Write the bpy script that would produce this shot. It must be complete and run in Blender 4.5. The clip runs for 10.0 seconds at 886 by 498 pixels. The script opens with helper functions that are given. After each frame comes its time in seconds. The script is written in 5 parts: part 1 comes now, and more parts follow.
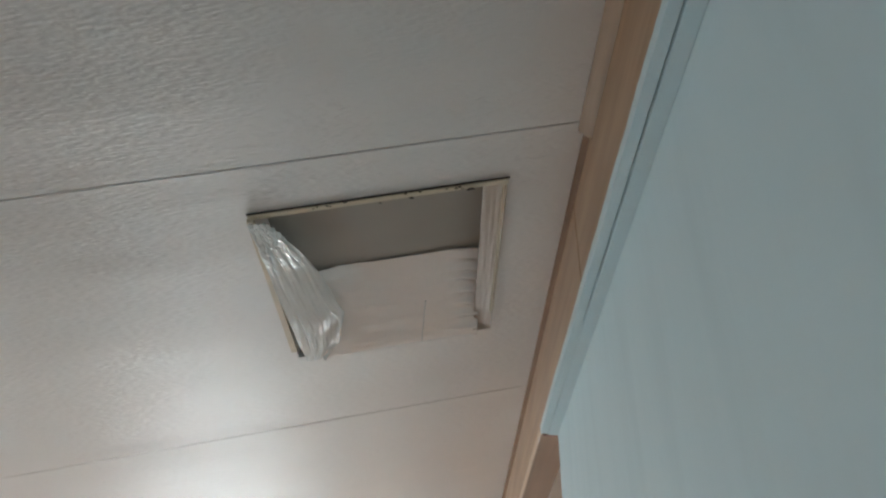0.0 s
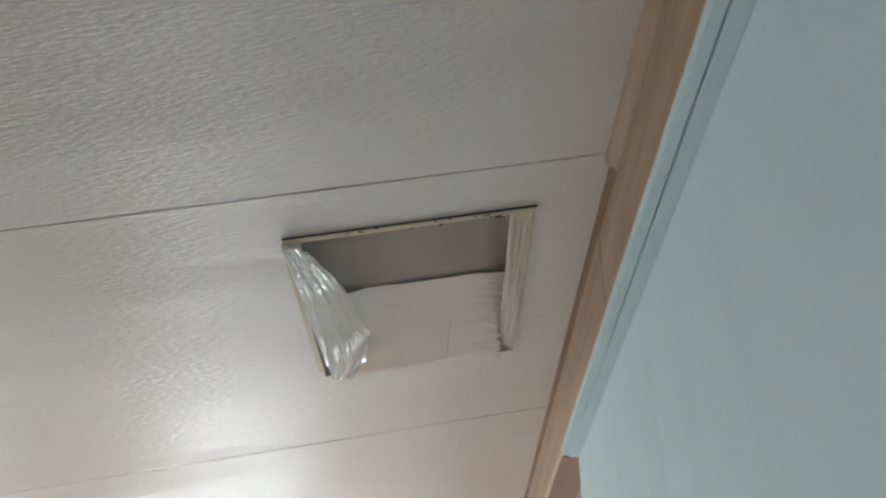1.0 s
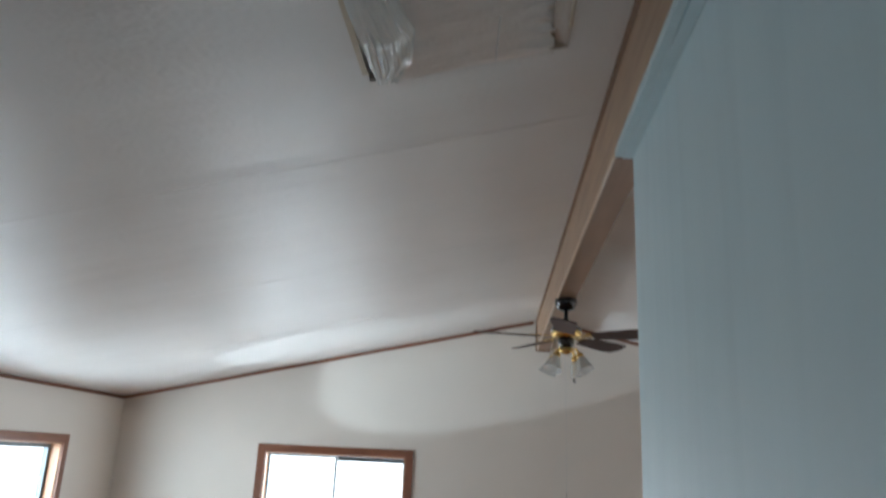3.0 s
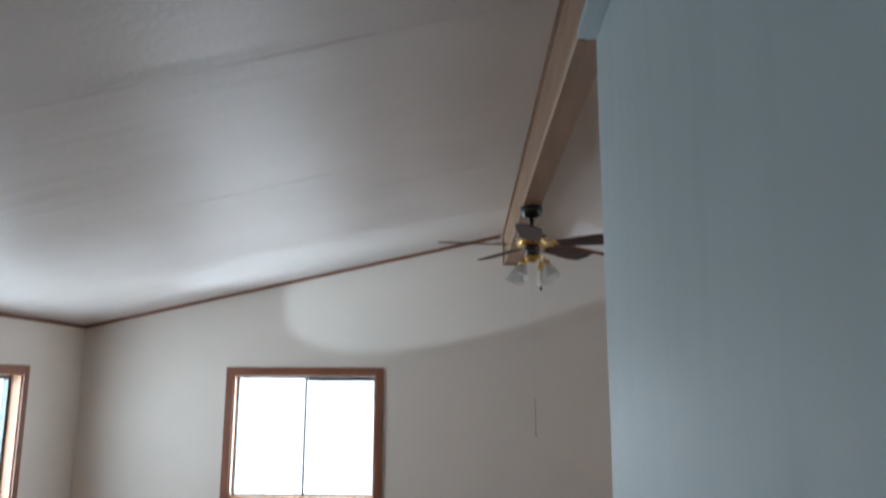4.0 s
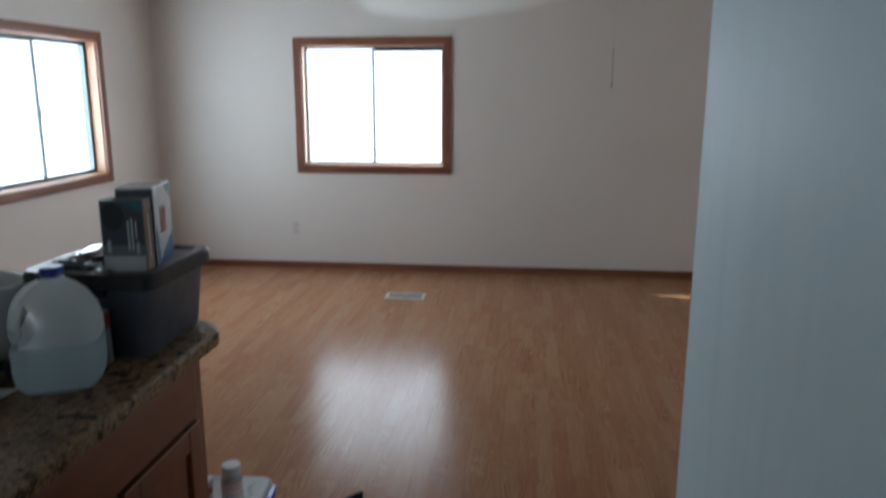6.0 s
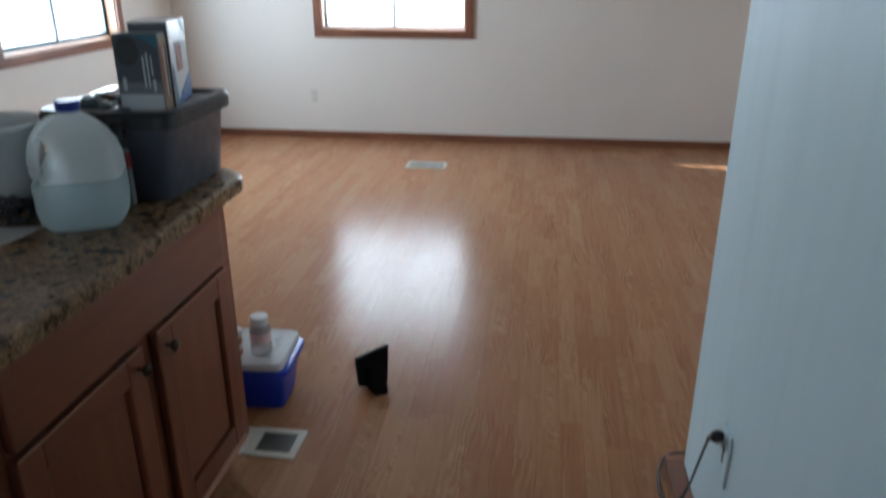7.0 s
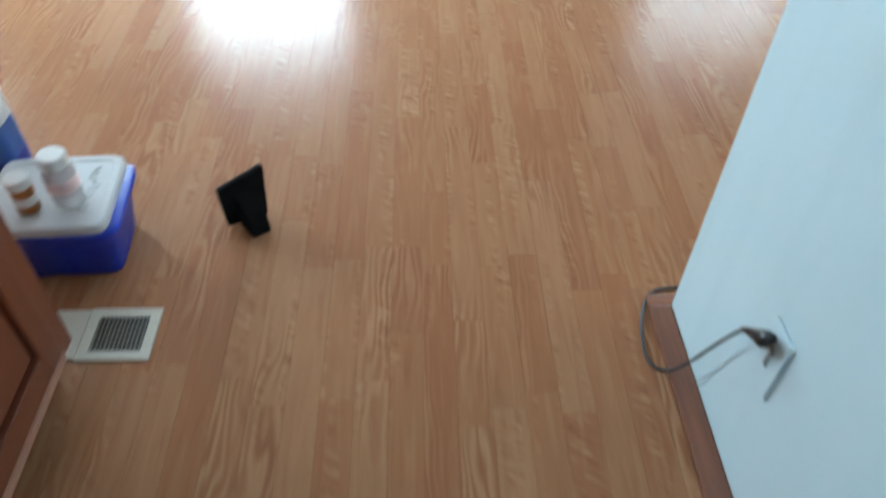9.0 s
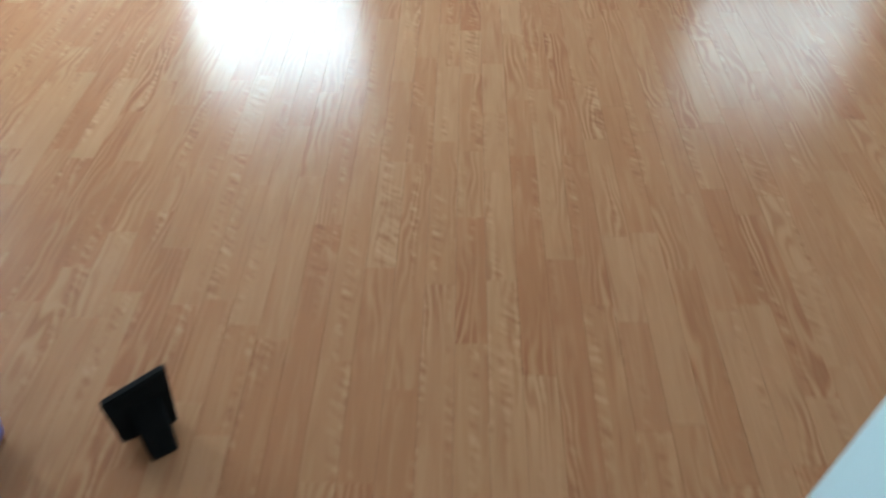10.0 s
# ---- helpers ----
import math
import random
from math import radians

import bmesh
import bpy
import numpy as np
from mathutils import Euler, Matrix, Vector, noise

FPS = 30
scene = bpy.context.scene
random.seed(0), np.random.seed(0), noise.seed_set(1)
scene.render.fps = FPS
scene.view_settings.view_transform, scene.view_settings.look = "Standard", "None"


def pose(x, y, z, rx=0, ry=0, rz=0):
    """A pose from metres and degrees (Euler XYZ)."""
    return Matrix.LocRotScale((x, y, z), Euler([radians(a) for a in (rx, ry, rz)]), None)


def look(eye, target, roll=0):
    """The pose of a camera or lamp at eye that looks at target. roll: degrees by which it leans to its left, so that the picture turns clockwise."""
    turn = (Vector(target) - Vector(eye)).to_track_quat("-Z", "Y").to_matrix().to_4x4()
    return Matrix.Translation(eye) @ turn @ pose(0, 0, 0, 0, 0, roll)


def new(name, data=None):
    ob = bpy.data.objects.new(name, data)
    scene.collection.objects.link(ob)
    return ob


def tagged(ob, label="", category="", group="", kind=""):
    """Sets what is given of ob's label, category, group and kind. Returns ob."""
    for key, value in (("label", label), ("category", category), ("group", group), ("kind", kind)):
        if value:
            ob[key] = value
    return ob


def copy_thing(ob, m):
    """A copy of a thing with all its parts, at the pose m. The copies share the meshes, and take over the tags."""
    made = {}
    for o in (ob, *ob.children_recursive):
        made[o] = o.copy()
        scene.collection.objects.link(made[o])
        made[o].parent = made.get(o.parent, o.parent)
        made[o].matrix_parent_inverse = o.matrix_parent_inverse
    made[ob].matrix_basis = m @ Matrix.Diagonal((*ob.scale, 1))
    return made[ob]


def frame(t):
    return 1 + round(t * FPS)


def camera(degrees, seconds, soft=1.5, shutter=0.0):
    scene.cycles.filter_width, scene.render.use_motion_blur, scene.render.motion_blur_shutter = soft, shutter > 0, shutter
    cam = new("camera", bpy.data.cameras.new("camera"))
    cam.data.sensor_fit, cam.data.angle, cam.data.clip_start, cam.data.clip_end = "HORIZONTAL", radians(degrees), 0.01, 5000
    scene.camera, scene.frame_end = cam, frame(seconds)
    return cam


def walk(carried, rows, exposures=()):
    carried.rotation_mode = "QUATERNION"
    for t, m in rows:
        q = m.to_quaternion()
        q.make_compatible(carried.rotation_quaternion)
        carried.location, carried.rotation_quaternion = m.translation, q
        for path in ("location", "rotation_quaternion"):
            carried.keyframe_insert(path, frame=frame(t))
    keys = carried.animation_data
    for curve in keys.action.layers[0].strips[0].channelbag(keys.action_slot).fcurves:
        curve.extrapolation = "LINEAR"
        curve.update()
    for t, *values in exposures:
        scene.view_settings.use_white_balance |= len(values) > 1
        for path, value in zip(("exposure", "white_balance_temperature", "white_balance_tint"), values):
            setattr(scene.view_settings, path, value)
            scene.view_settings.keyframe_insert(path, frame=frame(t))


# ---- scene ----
cam = camera(62.4, 10.0, soft=2.2, shutter=0.6)
PATH = [
    (0, (0.431, 0.207, 1.822), (0.405, 1.831, 2.989), 1.9),
    (0.5, (0.424, 0.169, 1.81), (0.361, 1.773, 3.003), 2.6),
    (1, (0.4, 0.157, 1.817), (0.334, 1.759, 3.013), 3.5),
    (1.5, (0.378, 0.136, 1.83), (0.262, 1.775, 2.971), 6.0),
    (2, (0.354, 0.173, 1.826), (0.149, 1.897, 2.819), 5.0),
    (2.5, (0.358, 0.217, 1.802), (0.151, 2.042, 2.595), 4.5),
    (2.7, (0.36, 0.236, 1.79), (0.172, 2.109, 2.468), 3.9),
    (4, (0.398, 0.406, 1.717), (0.336, 2.372, 2.08), 0.2),
    (4.5, (0.387, 0.415, 1.658), (0.312, 2.408, 1.812), 0.9),
    (5, (0.358, 0.453, 1.581), (0.294, 2.451, 1.529), 1.0),
    (5.5, (0.376, 0.404, 1.509), (0.311, 2.388, 1.268), 0.4),
    (5.7, (0.347, 0.432, 1.473), (0.201, 2.403, 1.166), -0.3),
    (6.8, (0.326, 0.487, 1.365), (0.064, 2.347, 0.68), -0.1),
    (7, (0.313, 0.489, 1.342), (0.056, 2.332, 0.609), -0.1),
    (7.2, (0.31, 0.497, 1.328), (0.056, 2.289, 0.482), -0.2),
    (7.5, (0.284, 0.566, 1.305), (-0.026, 2.303, 0.364), -1.3),
    (8, (0.309, 0.747, 1.272), (-0.022, 2.316, 0.076), -0.4),
    (8.2, (0.331, 0.814, 1.262), (0.0, 2.294, -0.042), -1.2),
    (8.5, (0.281, 0.954, 1.227), (0.105, 2.387, -0.158), 2.0),
    (8.7, (0.195, 1.069, 1.241), (0.19, 2.466, -0.188), 3.8),
    (9, (0.192, 1.26, 1.245), (0.265, 2.654, -0.187), 1.8),
    (9.3, (0.235, 1.473, 1.246), (0.297, 2.841, -0.21), 0.2),
    (9.5, (0.26, 1.59, 1.259), (0.243, 2.978, -0.181), -2.4),
    (10, (0.326, 1.877, 1.205), (0.306, 3.281, -0.219), 0.9),
]

EXPOSURES = [(0.0, 2.52, 6250, 4), (0.45, 2.80, 6250, 4), (1.6, 2.82, 6250, 4), (2.5, 1.92, 5900, 3), (4.0, 1.49, 5800, 6), (4.4, 1.22, 5750, 6), (5.0, 1.14, 5700, 6), (5.7, 1.22, 5650, 6), (6.8, 1.91, 5550, 4),
             (7.5, 2.52, 5380, 3), (8.0, 2.90, 5380, 2), (8.5, 3.42, 5300, 0), (9.0, 3.30, 5300, -4), (9.5, 3.20, 5250, -6), (10.0, 3.12, 5200, -9)]
walk(cam, [(t, look(eye, target, roll)) for t, eye, target, roll in PATH], EXPOSURES)


# ---- plan, in metres ----
LX, RX = -2.652, 4.16          # side walls
FY, BY = 6.205, -2.6           # far and back walls
BL, BR, BZ = 0.707, 0.807, 2.667   # ridge beam: left face, right face, underside
CT, SLOPE = 2.905, 0.2197      # ceiling height at the beam, fall per metre
PX, PY = 0.757, 2.287          # partition: left face, end
WT = 0.12                      # wall thickness
SK = (0.012, 0.541, 1.392, 2.034)  # skylight opening


def roof_z(x):
    return CT - SLOPE * (BL - x) if x < (BL + BR) / 2 else CT - SLOPE * (x - BR)


# ---- world, sun, daylight in the windows ----
SUN_WAY = Vector((2.09, -0.505, -0.86)).normalized()
world = bpy.data.worlds.new("sky")
scene.world = world
world.use_nodes = True
sky = world.node_tree.nodes.new("ShaderNodeTexSky")
sky.sky_type, sky.sun_disc = "NISHITA", False
sky.sun_elevation = math.asin(-SUN_WAY.z)
sky.sun_rotation = math.atan2(-SUN_WAY.x, -SUN_WAY.y)
world.node_tree.links.new(sky.outputs[0], world.node_tree.nodes["Background"].inputs[0])
world.node_tree.nodes["Background"].inputs[1].default_value = 0.05

sun = new("sun", bpy.data.lights.new("sun", "SUN"))
sun.data.energy, sun.data.angle, sun.data.color = 5.0, radians(0.53), (1.0, 0.93, 0.82)
sun.matrix_world = look((0, 0, 9), Vector((0, 0, 9)) + SUN_WAY)


def daylight(name, centre, target, width, height, watts, colour):
    lamp = new(name, bpy.data.lights.new(name, "AREA"))
    lamp.data.shape, lamp.data.size, lamp.data.size_y = "RECTANGLE", width, height
    lamp.data.energy, lamp.data.color = watts, colour
    lamp.matrix_world = look(centre, target)
    return lamp


W_FAR = (-1.432, -0.301, 0.846, 1.786)     # far wall: x0, x1, z0, z1 of the opening
W_FAR2 = (1.834, 2.965, 0.846, 1.786)
W_LEFT = (4.235, 5.425, 0.846, 1.780)      # left wall: y0, y1, z0, z1
W_EAST = (3.10, 4.50, 0.846, 1.786)      # side wall of the far half, opening added out of view
W_BACK = (-0.85, 0.35, 0.98, 1.78)     # back wall, opening added out of view

daylight("daylight_far", (-0.876, FY + 0.10, 1.313), (-0.876, 0, 1.313), 1.10, 0.92, 9.0, (0.93, 0.97, 1.0))
daylight("daylight_far_other", (2.39, FY + 0.10, 1.313), (2.39, 0, 1.313), 1.10, 0.92, 1.2, (0.93, 0.97, 1.0))
daylight("daylight_side", (LX - 0.10, 4.83, 1.313), (0, 4.83, 1.313), 1.18, 0.92, 13.5, (0.90, 0.96, 1.0))
# back lamp and its opening are added to brighten the kitchen side
daylight("fill_daylight_back", (-0.25, BY - 0.10, 1.38), (-0.25, 0, 1.38), 1.18, 0.78, 3.4, (0.93, 0.97, 1.0))

# added lamp in an unseen east opening, brightens the far half
daylight("fill_daylight_east", (RX + 0.10, 3.80, 1.316), (0, 3.80, 1.316), 1.38, 0.92, 6.0, (1.0, 0.95, 0.90))

# spot added low outside, aimed up through the side window: gable wall light patch
patch_spot = new("wall_patch_spot", bpy.data.lights.new("wall_patch_spot", "SPOT"))
patch_spot.data.energy, patch_spot.data.color = 120, (0.86, 0.95, 1.0)
patch_spot.data.spot_size, patch_spot.data.spot_blend, patch_spot.data.shadow_soft_size = radians(21.3), 0.10, 0.03
patch_spot.matrix_world = look((-3.673, 4.725, 0.714), (0.980, 6.205, 3.256))

# ---- materials ----
class Graph:
    def __init__(self, name):
        self.m = bpy.data.materials.new(name)
        self.m.use_nodes = True
        self.t = self.m.node_tree
        self.b = self.t.nodes["Principled BSDF"]

    def node(self, kind, **sets):
        n = self.t.nodes.new(kind)
        for k, v in sets.items():
            n.inputs[k.replace("_", " ")].default_value = v
        return n

    def link(self, a, b):
        self.t.links.new(a, b)

    def coords(self, scale=(1, 1, 1), rot=(0, 0, 0), space="Object"):
        c = self.t.nodes.new("ShaderNodeTexCoord")
        mp = self.t.nodes.new("ShaderNodeMapping")
        mp.inputs["Scale"].default_value = scale
        mp.inputs["Rotation"].default_value = rot
        self.link(c.outputs[space], mp.inputs["Vector"])
        return mp.outputs["Vector"]

    def noise(self, vec, scale, detail=4.0, rough=0.55):
        n = self.node("ShaderNodeTexNoise", Scale=scale, Detail=detail, Roughness=rough)
        self.link(vec, n.inputs["Vector"])
        return n.outputs["Fac"]

    def ramp(self, fac, stops):
        r = self.t.nodes.new("ShaderNodeValToRGB")
        e = r.color_ramp.elements
        while len(e) < len(stops):
            e.new(0.5)
        for el, (p, c) in zip(e, stops):
            el.position, el.color = p, (*c, 1) if len(c) == 3 else c
        self.link(fac, r.inputs["Fac"])
        return r.outputs["Color"]

    def mix(self, fac, a, b, mode="MIX"):
        n = self.t.nodes.new("ShaderNodeMix")
        n.data_type, n.blend_type = "RGBA", mode
        for sock, v in ((n.inputs[0], fac), (n.inputs[6], a), (n.inputs[7], b)):
            if hasattr(v, "is_linked"):
                self.link(v, sock)
            else:
                sock.default_value = v if not isinstance(v, tuple) else (*v[:3], 1)
        return n.outputs[2]

    def bump(self, height, strength, distance=0.002):
        n = self.node("ShaderNodeBump", Strength=strength, Distance=distance)
        self.link(height, n.inputs["Height"])
        self.link(n.outputs["Normal"], self.b.inputs["Normal"])
        return n

    def set(self, **kw):
        for k, v in kw.items():
            sock = self.b.inputs[k.replace("_", " ")]
            if hasattr(v, "is_linked"):
                self.link(v, sock)
            else:
                sock.default_value = (*v, 1) if isinstance(v, tuple) and len(v) == 3 else v
        return self


def scaled(c, k):
    return tuple(min(1.0, x * k) for x in c)


def painted(name, colour, rough=0.6, dirt=0.08, bump=0.15, grain=90):
    g = Graph(name)
    v = g.coords()
    big = g.noise(v, 1.3, 3)
    fine = g.noise(v, grain, 3)
    c = g.mix(g.ramp(big, [(0.35, (0, 0, 0)), (0.75, (1, 1, 1))]), colour, scaled(colour, 1 - dirt))
    g.set(Base_Color=c, Roughness=rough)
    g.bump(fine, bump, 0.001)
    return g.m


def plastic(name, colour, rough=0.35, spread=0.12, coat=0.0):
    g = Graph(name)
    v = g.coords()
    n = g.noise(v, 14, 4)
    c = g.mix(n, scaled(colour, 1 - spread), scaled(colour, 1 + spread))
    g.set(Base_Color=c, Roughness=g.ramp(g.noise(v, 30, 3), [(0.3, (rough * 0.8,) * 3), (0.7, (min(1, rough * 1.2),) * 3)]), Coat_Weight=coat)
    return g.m


def wood(name, dark, light, axis="y", rough=0.4, coat=0.1, across=26):
    g = Graph(name)
    s = {"x": (1.2, across, across), "y": (across, 1.2, across), "z": (across, across, 1.2)}[axis]
    grain = g.noise(g.coords(s), 1.6, 6, 0.62)
    blot = g.noise(g.coords(), 3.0, 3)
    rnd = g.t.nodes.new("ShaderNodeObjectInfo").outputs["Random"]
    c = g.ramp(grain, [(0.28, dark), (0.72, light)])
    c = g.mix(g.ramp(blot, [(0.4, (0, 0, 0)), (0.8, (0.5, 0.5, 0.5))]), c, scaled(dark, 0.8))
    hs = g.node("ShaderNodeHueSaturation")
    mr = g.node("ShaderNodeMapRange")
    mr.inputs["To Min"].default_value, mr.inputs["To Max"].default_value = 0.9, 1.1
    g.link(rnd, mr.inputs["Value"])
    g.link(mr.outputs["Result"], hs.inputs["Value"])
    g.link(c, hs.inputs["Color"])
    g.set(Base_Color=hs.outputs["Color"], Roughness=rough, Coat_Weight=coat, Coat_Roughness=0.25)
    g.bump(grain, 0.12, 0.001)
    return g.m


def laminate(name, island):
    """Oak-print laminate strip: each strip has a tone of its own."""
    g = Graph(name)
    if island:
        rnd = g.t.nodes.new("ShaderNodeNewGeometry").outputs["Random Per Island"]
    else:
        rnd = g.t.nodes.new("ShaderNodeObjectInfo").outputs["Random"]
    pos = g.t.nodes.new("ShaderNodeNewGeometry").outputs["Position"]
    shift = g.node("ShaderNodeCombineXYZ")
    mul = g.t.nodes.new("ShaderNodeMath")
    mul.operation = "MULTIPLY"
    mul.inputs[1].default_value = 37.0
    g.link(rnd, mul.inputs[0])
    g.link(mul.outputs[0], shift.inputs["X"])
    g.link(mul.outputs[0], shift.inputs["Y"])
    add = g.t.nodes.new("ShaderNodeVectorMath")
    g.link(pos, add.inputs[0])
    g.link(shift.outputs[0], add.inputs[1])
    mp = g.t.nodes.new("ShaderNodeMapping")
    mp.inputs["Scale"].default_value = (22, 2.2, 1)
    g.link(add.outputs[0], mp.inputs["Vector"])
    fine = g.noise(mp.outputs[0], 2.2, 6, 0.6)
    mp2 = g.t.nodes.new("ShaderNodeMapping")
    mp2.inputs["Scale"].default_value = (30, 2.4, 1)
    mp2.inputs["Rotation"].default_value = (0, 0, 0.06)
    g.link(add.outputs[0], mp2.inputs["Vector"])
    wav = g.node("ShaderNodeTexNoise", Scale=1.6, Detail=3.0, Roughness=0.5, Distortion=0.7)
    g.link(mp2.outputs[0], wav.inputs["Vector"])
    tone = g.ramp(rnd, [(0.0, (0.298, 0.136, 0.065)), (0.25, (0.316, 0.153, 0.074)), (0.6, (0.330, 0.168, 0.083)), (0.88, (0.350, 0.187, 0.096)), (1.0, (0.286, 0.126, 0.060))])
    c = g.mix(g.ramp(fine, [(0.35, (0, 0, 0)), (0.8, (0.26, 0.26, 0.26))]), tone, (0.225, 0.092, 0.043))
    c = g.mix(g.ramp(wav.outputs["Fac"], [(0.50, (0, 0, 0)), (0.78, (0.42, 0.42, 0.42))]), c, (0.42, 0.235, 0.125))
    c = g.mix(g.ramp(wav.outputs["Fac"], [(0.24, (0.36, 0.36, 0.36)), (0.42, (0, 0, 0))]), c, (0.20, 0.080, 0.038))
    # arched oak grain on part of the strips
    mp3 = g.t.nodes.new("ShaderNodeMapping")
    mp3.inputs["Scale"].default_value = (1.0, 0.20, 1)
    g.link(add.outputs[0], mp3.inputs["Vector"])
    arch = g.node("ShaderNodeTexWave", Scale=15.0, Distortion=19.0, Detail=2.0)
    arch.inputs["Detail Scale"].default_value = 0.9
    arch.bands_direction = "X"
    g.link(mp3.outputs[0], arch.inputs["Vector"])
    where = g.noise(mp3.outputs[0], 6.5, 1)
    mask = g.ramp(where, [(0.50, (0, 0, 0)), (0.68, (1, 1, 1))])
    dark = g.mix(1.0, g.ramp(arch.outputs["Fac"], [(0.10, (0.45, 0.45, 0.45)), (0.55, (0, 0, 0))]), mask, "MULTIPLY")
    pale = g.mix(1.0, g.ramp(arch.outputs["Fac"], [(0.60, (0, 0, 0)), (0.95, (0.34, 0.34, 0.34))]), mask, "MULTIPLY")
    c = g.mix(dark, c, (0.195, 0.076, 0.035))
    c = g.mix(pale, c, (0.45, 0.26, 0.14))
    # feathered figure: short slanting strokes in chains along the strips
    mp4 = g.t.nodes.new("ShaderNodeMapping")
    mp4.inputs["Scale"].default_value = (17, 17, 1)
    mp4.inputs["Rotation"].default_value = (0, 0, 0.62)
    g.link(add.outputs[0], mp4.inputs["Vector"])
    mp5 = g.t.nodes.new("ShaderNodeMapping")
    mp5.inputs["Scale"].default_value = (1.0, 4.6, 1)
    g.link(mp4.outputs[0], mp5.inputs["Vector"])
    stroke = g.node("ShaderNodeTexNoise", Scale=1.0, Detail=2.0, Roughness=0.5, Distortion=0.5)
    g.link(mp5.outputs[0], stroke.inputs["Vector"])
    mp6 = g.t.nodes.new("ShaderNodeMapping")
    mp6.inputs["Scale"].default_value = (20, 1.5, 1)
    g.link(add.outputs[0], mp6.inputs["Vector"])
    chain = g.ramp(g.noise(mp6.outputs[0], 1.0, 1), [(0.55, (0, 0, 0)), (0.66, (1, 1, 1))])
    c = g.mix(g.mix(1.0, g.ramp(stroke.outputs["Fac"], [(0.34, (0.42, 0.42, 0.42)), (0.46, (0, 0, 0))]), chain, "MULTIPLY"), c, (0.17, 0.068, 0.032))
    c = g.mix(g.mix(1.0, g.ramp(stroke.outputs["Fac"], [(0.54, (0, 0, 0)), (0.66, (0.40, 0.40, 0.40))]), chain, "MULTIPLY"), c, (0.49, 0.29, 0.16))
    soil = g.noise(pos, 1.1, 2)
    rough = g.ramp(soil, [(0.2, (0.19,) * 3), (0.85, (0.27,) * 3)])
    g.set(Base_Color=c, Roughness=rough, Specular_IOR_Level=0.115)
    g.bump(fine, 0.05, 0.0006)
    return g.m


def granite():
    g = Graph("granite")
    v = g.coords()
    vor = g.node("ShaderNodeTexVoronoi", Scale=130.0)
    g.link(v, vor.inputs["Vector"])
    a = g.noise(v, 36, 6, 0.74)
    b = g.noise(v, 9, 3, 0.6)
    c = g.ramp(a, [(0.32, (0.010, 0.008, 0.007)), (0.43, (0.085, 0.052, 0.028)), (0.52, (0.37, 0.235, 0.120)), (0.60, (0.13, 0.076, 0.040)), (0.70, (0.52, 0.41, 0.26))])
    c = g.mix(g.ramp(b, [(0.42, (0, 0, 0)), (0.66, (0.20, 0.20, 0.20))]), c, (0.045, 0.030, 0.020))
    sep = g.ramp(vor.outputs["Color"], [(0.2, (0.35, 0.35, 0.35)), (0.8, (1, 1, 1))])
    c = g.mix(0.5, c, sep, "MULTIPLY")
    g.set(Base_Color=c, Roughness=0.24, Specular_IOR_Level=0.26)
    return g.m


def ceiling_board():
    """Embossed board: short dashes along the joints, and a slow waviness between them."""
    g = Graph("textured_ceiling_board")
    lines = g.noise(g.coords((48, 205, 1)), 1.0, 2, 0.5)
    wave = g.noise(g.coords((0.45, 4.2, 1)), 1.0, 2, 0.5)
    blot = g.noise(g.coords(), 1.6, 4)
    c = g.mix(g.ramp(blot, [(0.35, (0, 0, 0)), (0.8, (1, 1, 1))]), (0.70, 0.685, 0.665), (0.64, 0.62, 0.60))
    g.set(Base_Color=c, Roughness=g.ramp(wave, [(0.3, (0.36,) * 3), (0.7, (0.46,) * 3)]), Specular_IOR_Level=0.5)
    slow = g.bump(wave, 0.36, 0.05)
    fine = g.bump(lines, 0.95, 0.004)
    g.link(slow.outputs["Normal"], fine.inputs["Normal"])
    return g.m


def film_plastic():
    g = Graph("clear_plastic_film")
    tr = g.t.nodes.new("ShaderNodeBsdfTransparent")
    mx = g.node("ShaderNodeMixShader")
    n = g.noise(g.coords(), 7, 5)
    g.link(g.ramp(n, [(0.3, (0.80,) * 3), (0.7, (0.97,) * 3)]), mx.inputs[0])
    g.set(Base_Color=(0.83, 0.86, 0.85), Roughness=0.07, Specular_IOR_Level=1.0)
    out = g.t.nodes["Material Output"]
    g.link(tr.outputs[0], mx.inputs[1])
    g.link(g.b.outputs[0], mx.inputs[2])
    g.link(mx.outputs[0], out.inputs["Surface"])
    return g.m


def glassy(name, colour, rough, clear):
    """Thin clear or frosted shell: part see-through, part gloss."""
    g = Graph(name)
    tr = g.t.nodes.new("ShaderNodeBsdfTransparent")
    tr.inputs[0].default_value = (*scaled(colour, 1.05), 1)
    mx = g.node("ShaderNodeMixShader")
    mx.inputs[0].default_value = 1 - clear
    g.set(Base_Color=colour, Roughness=rough, Specular_IOR_Level=0.6)
    out = g.t.nodes["Material Output"]
    g.link(tr.outputs[0], mx.inputs[1])
    g.link(g.b.outputs[0], mx.inputs[2])
    g.link(mx.outputs[0], out.inputs["Surface"])
    return g.m


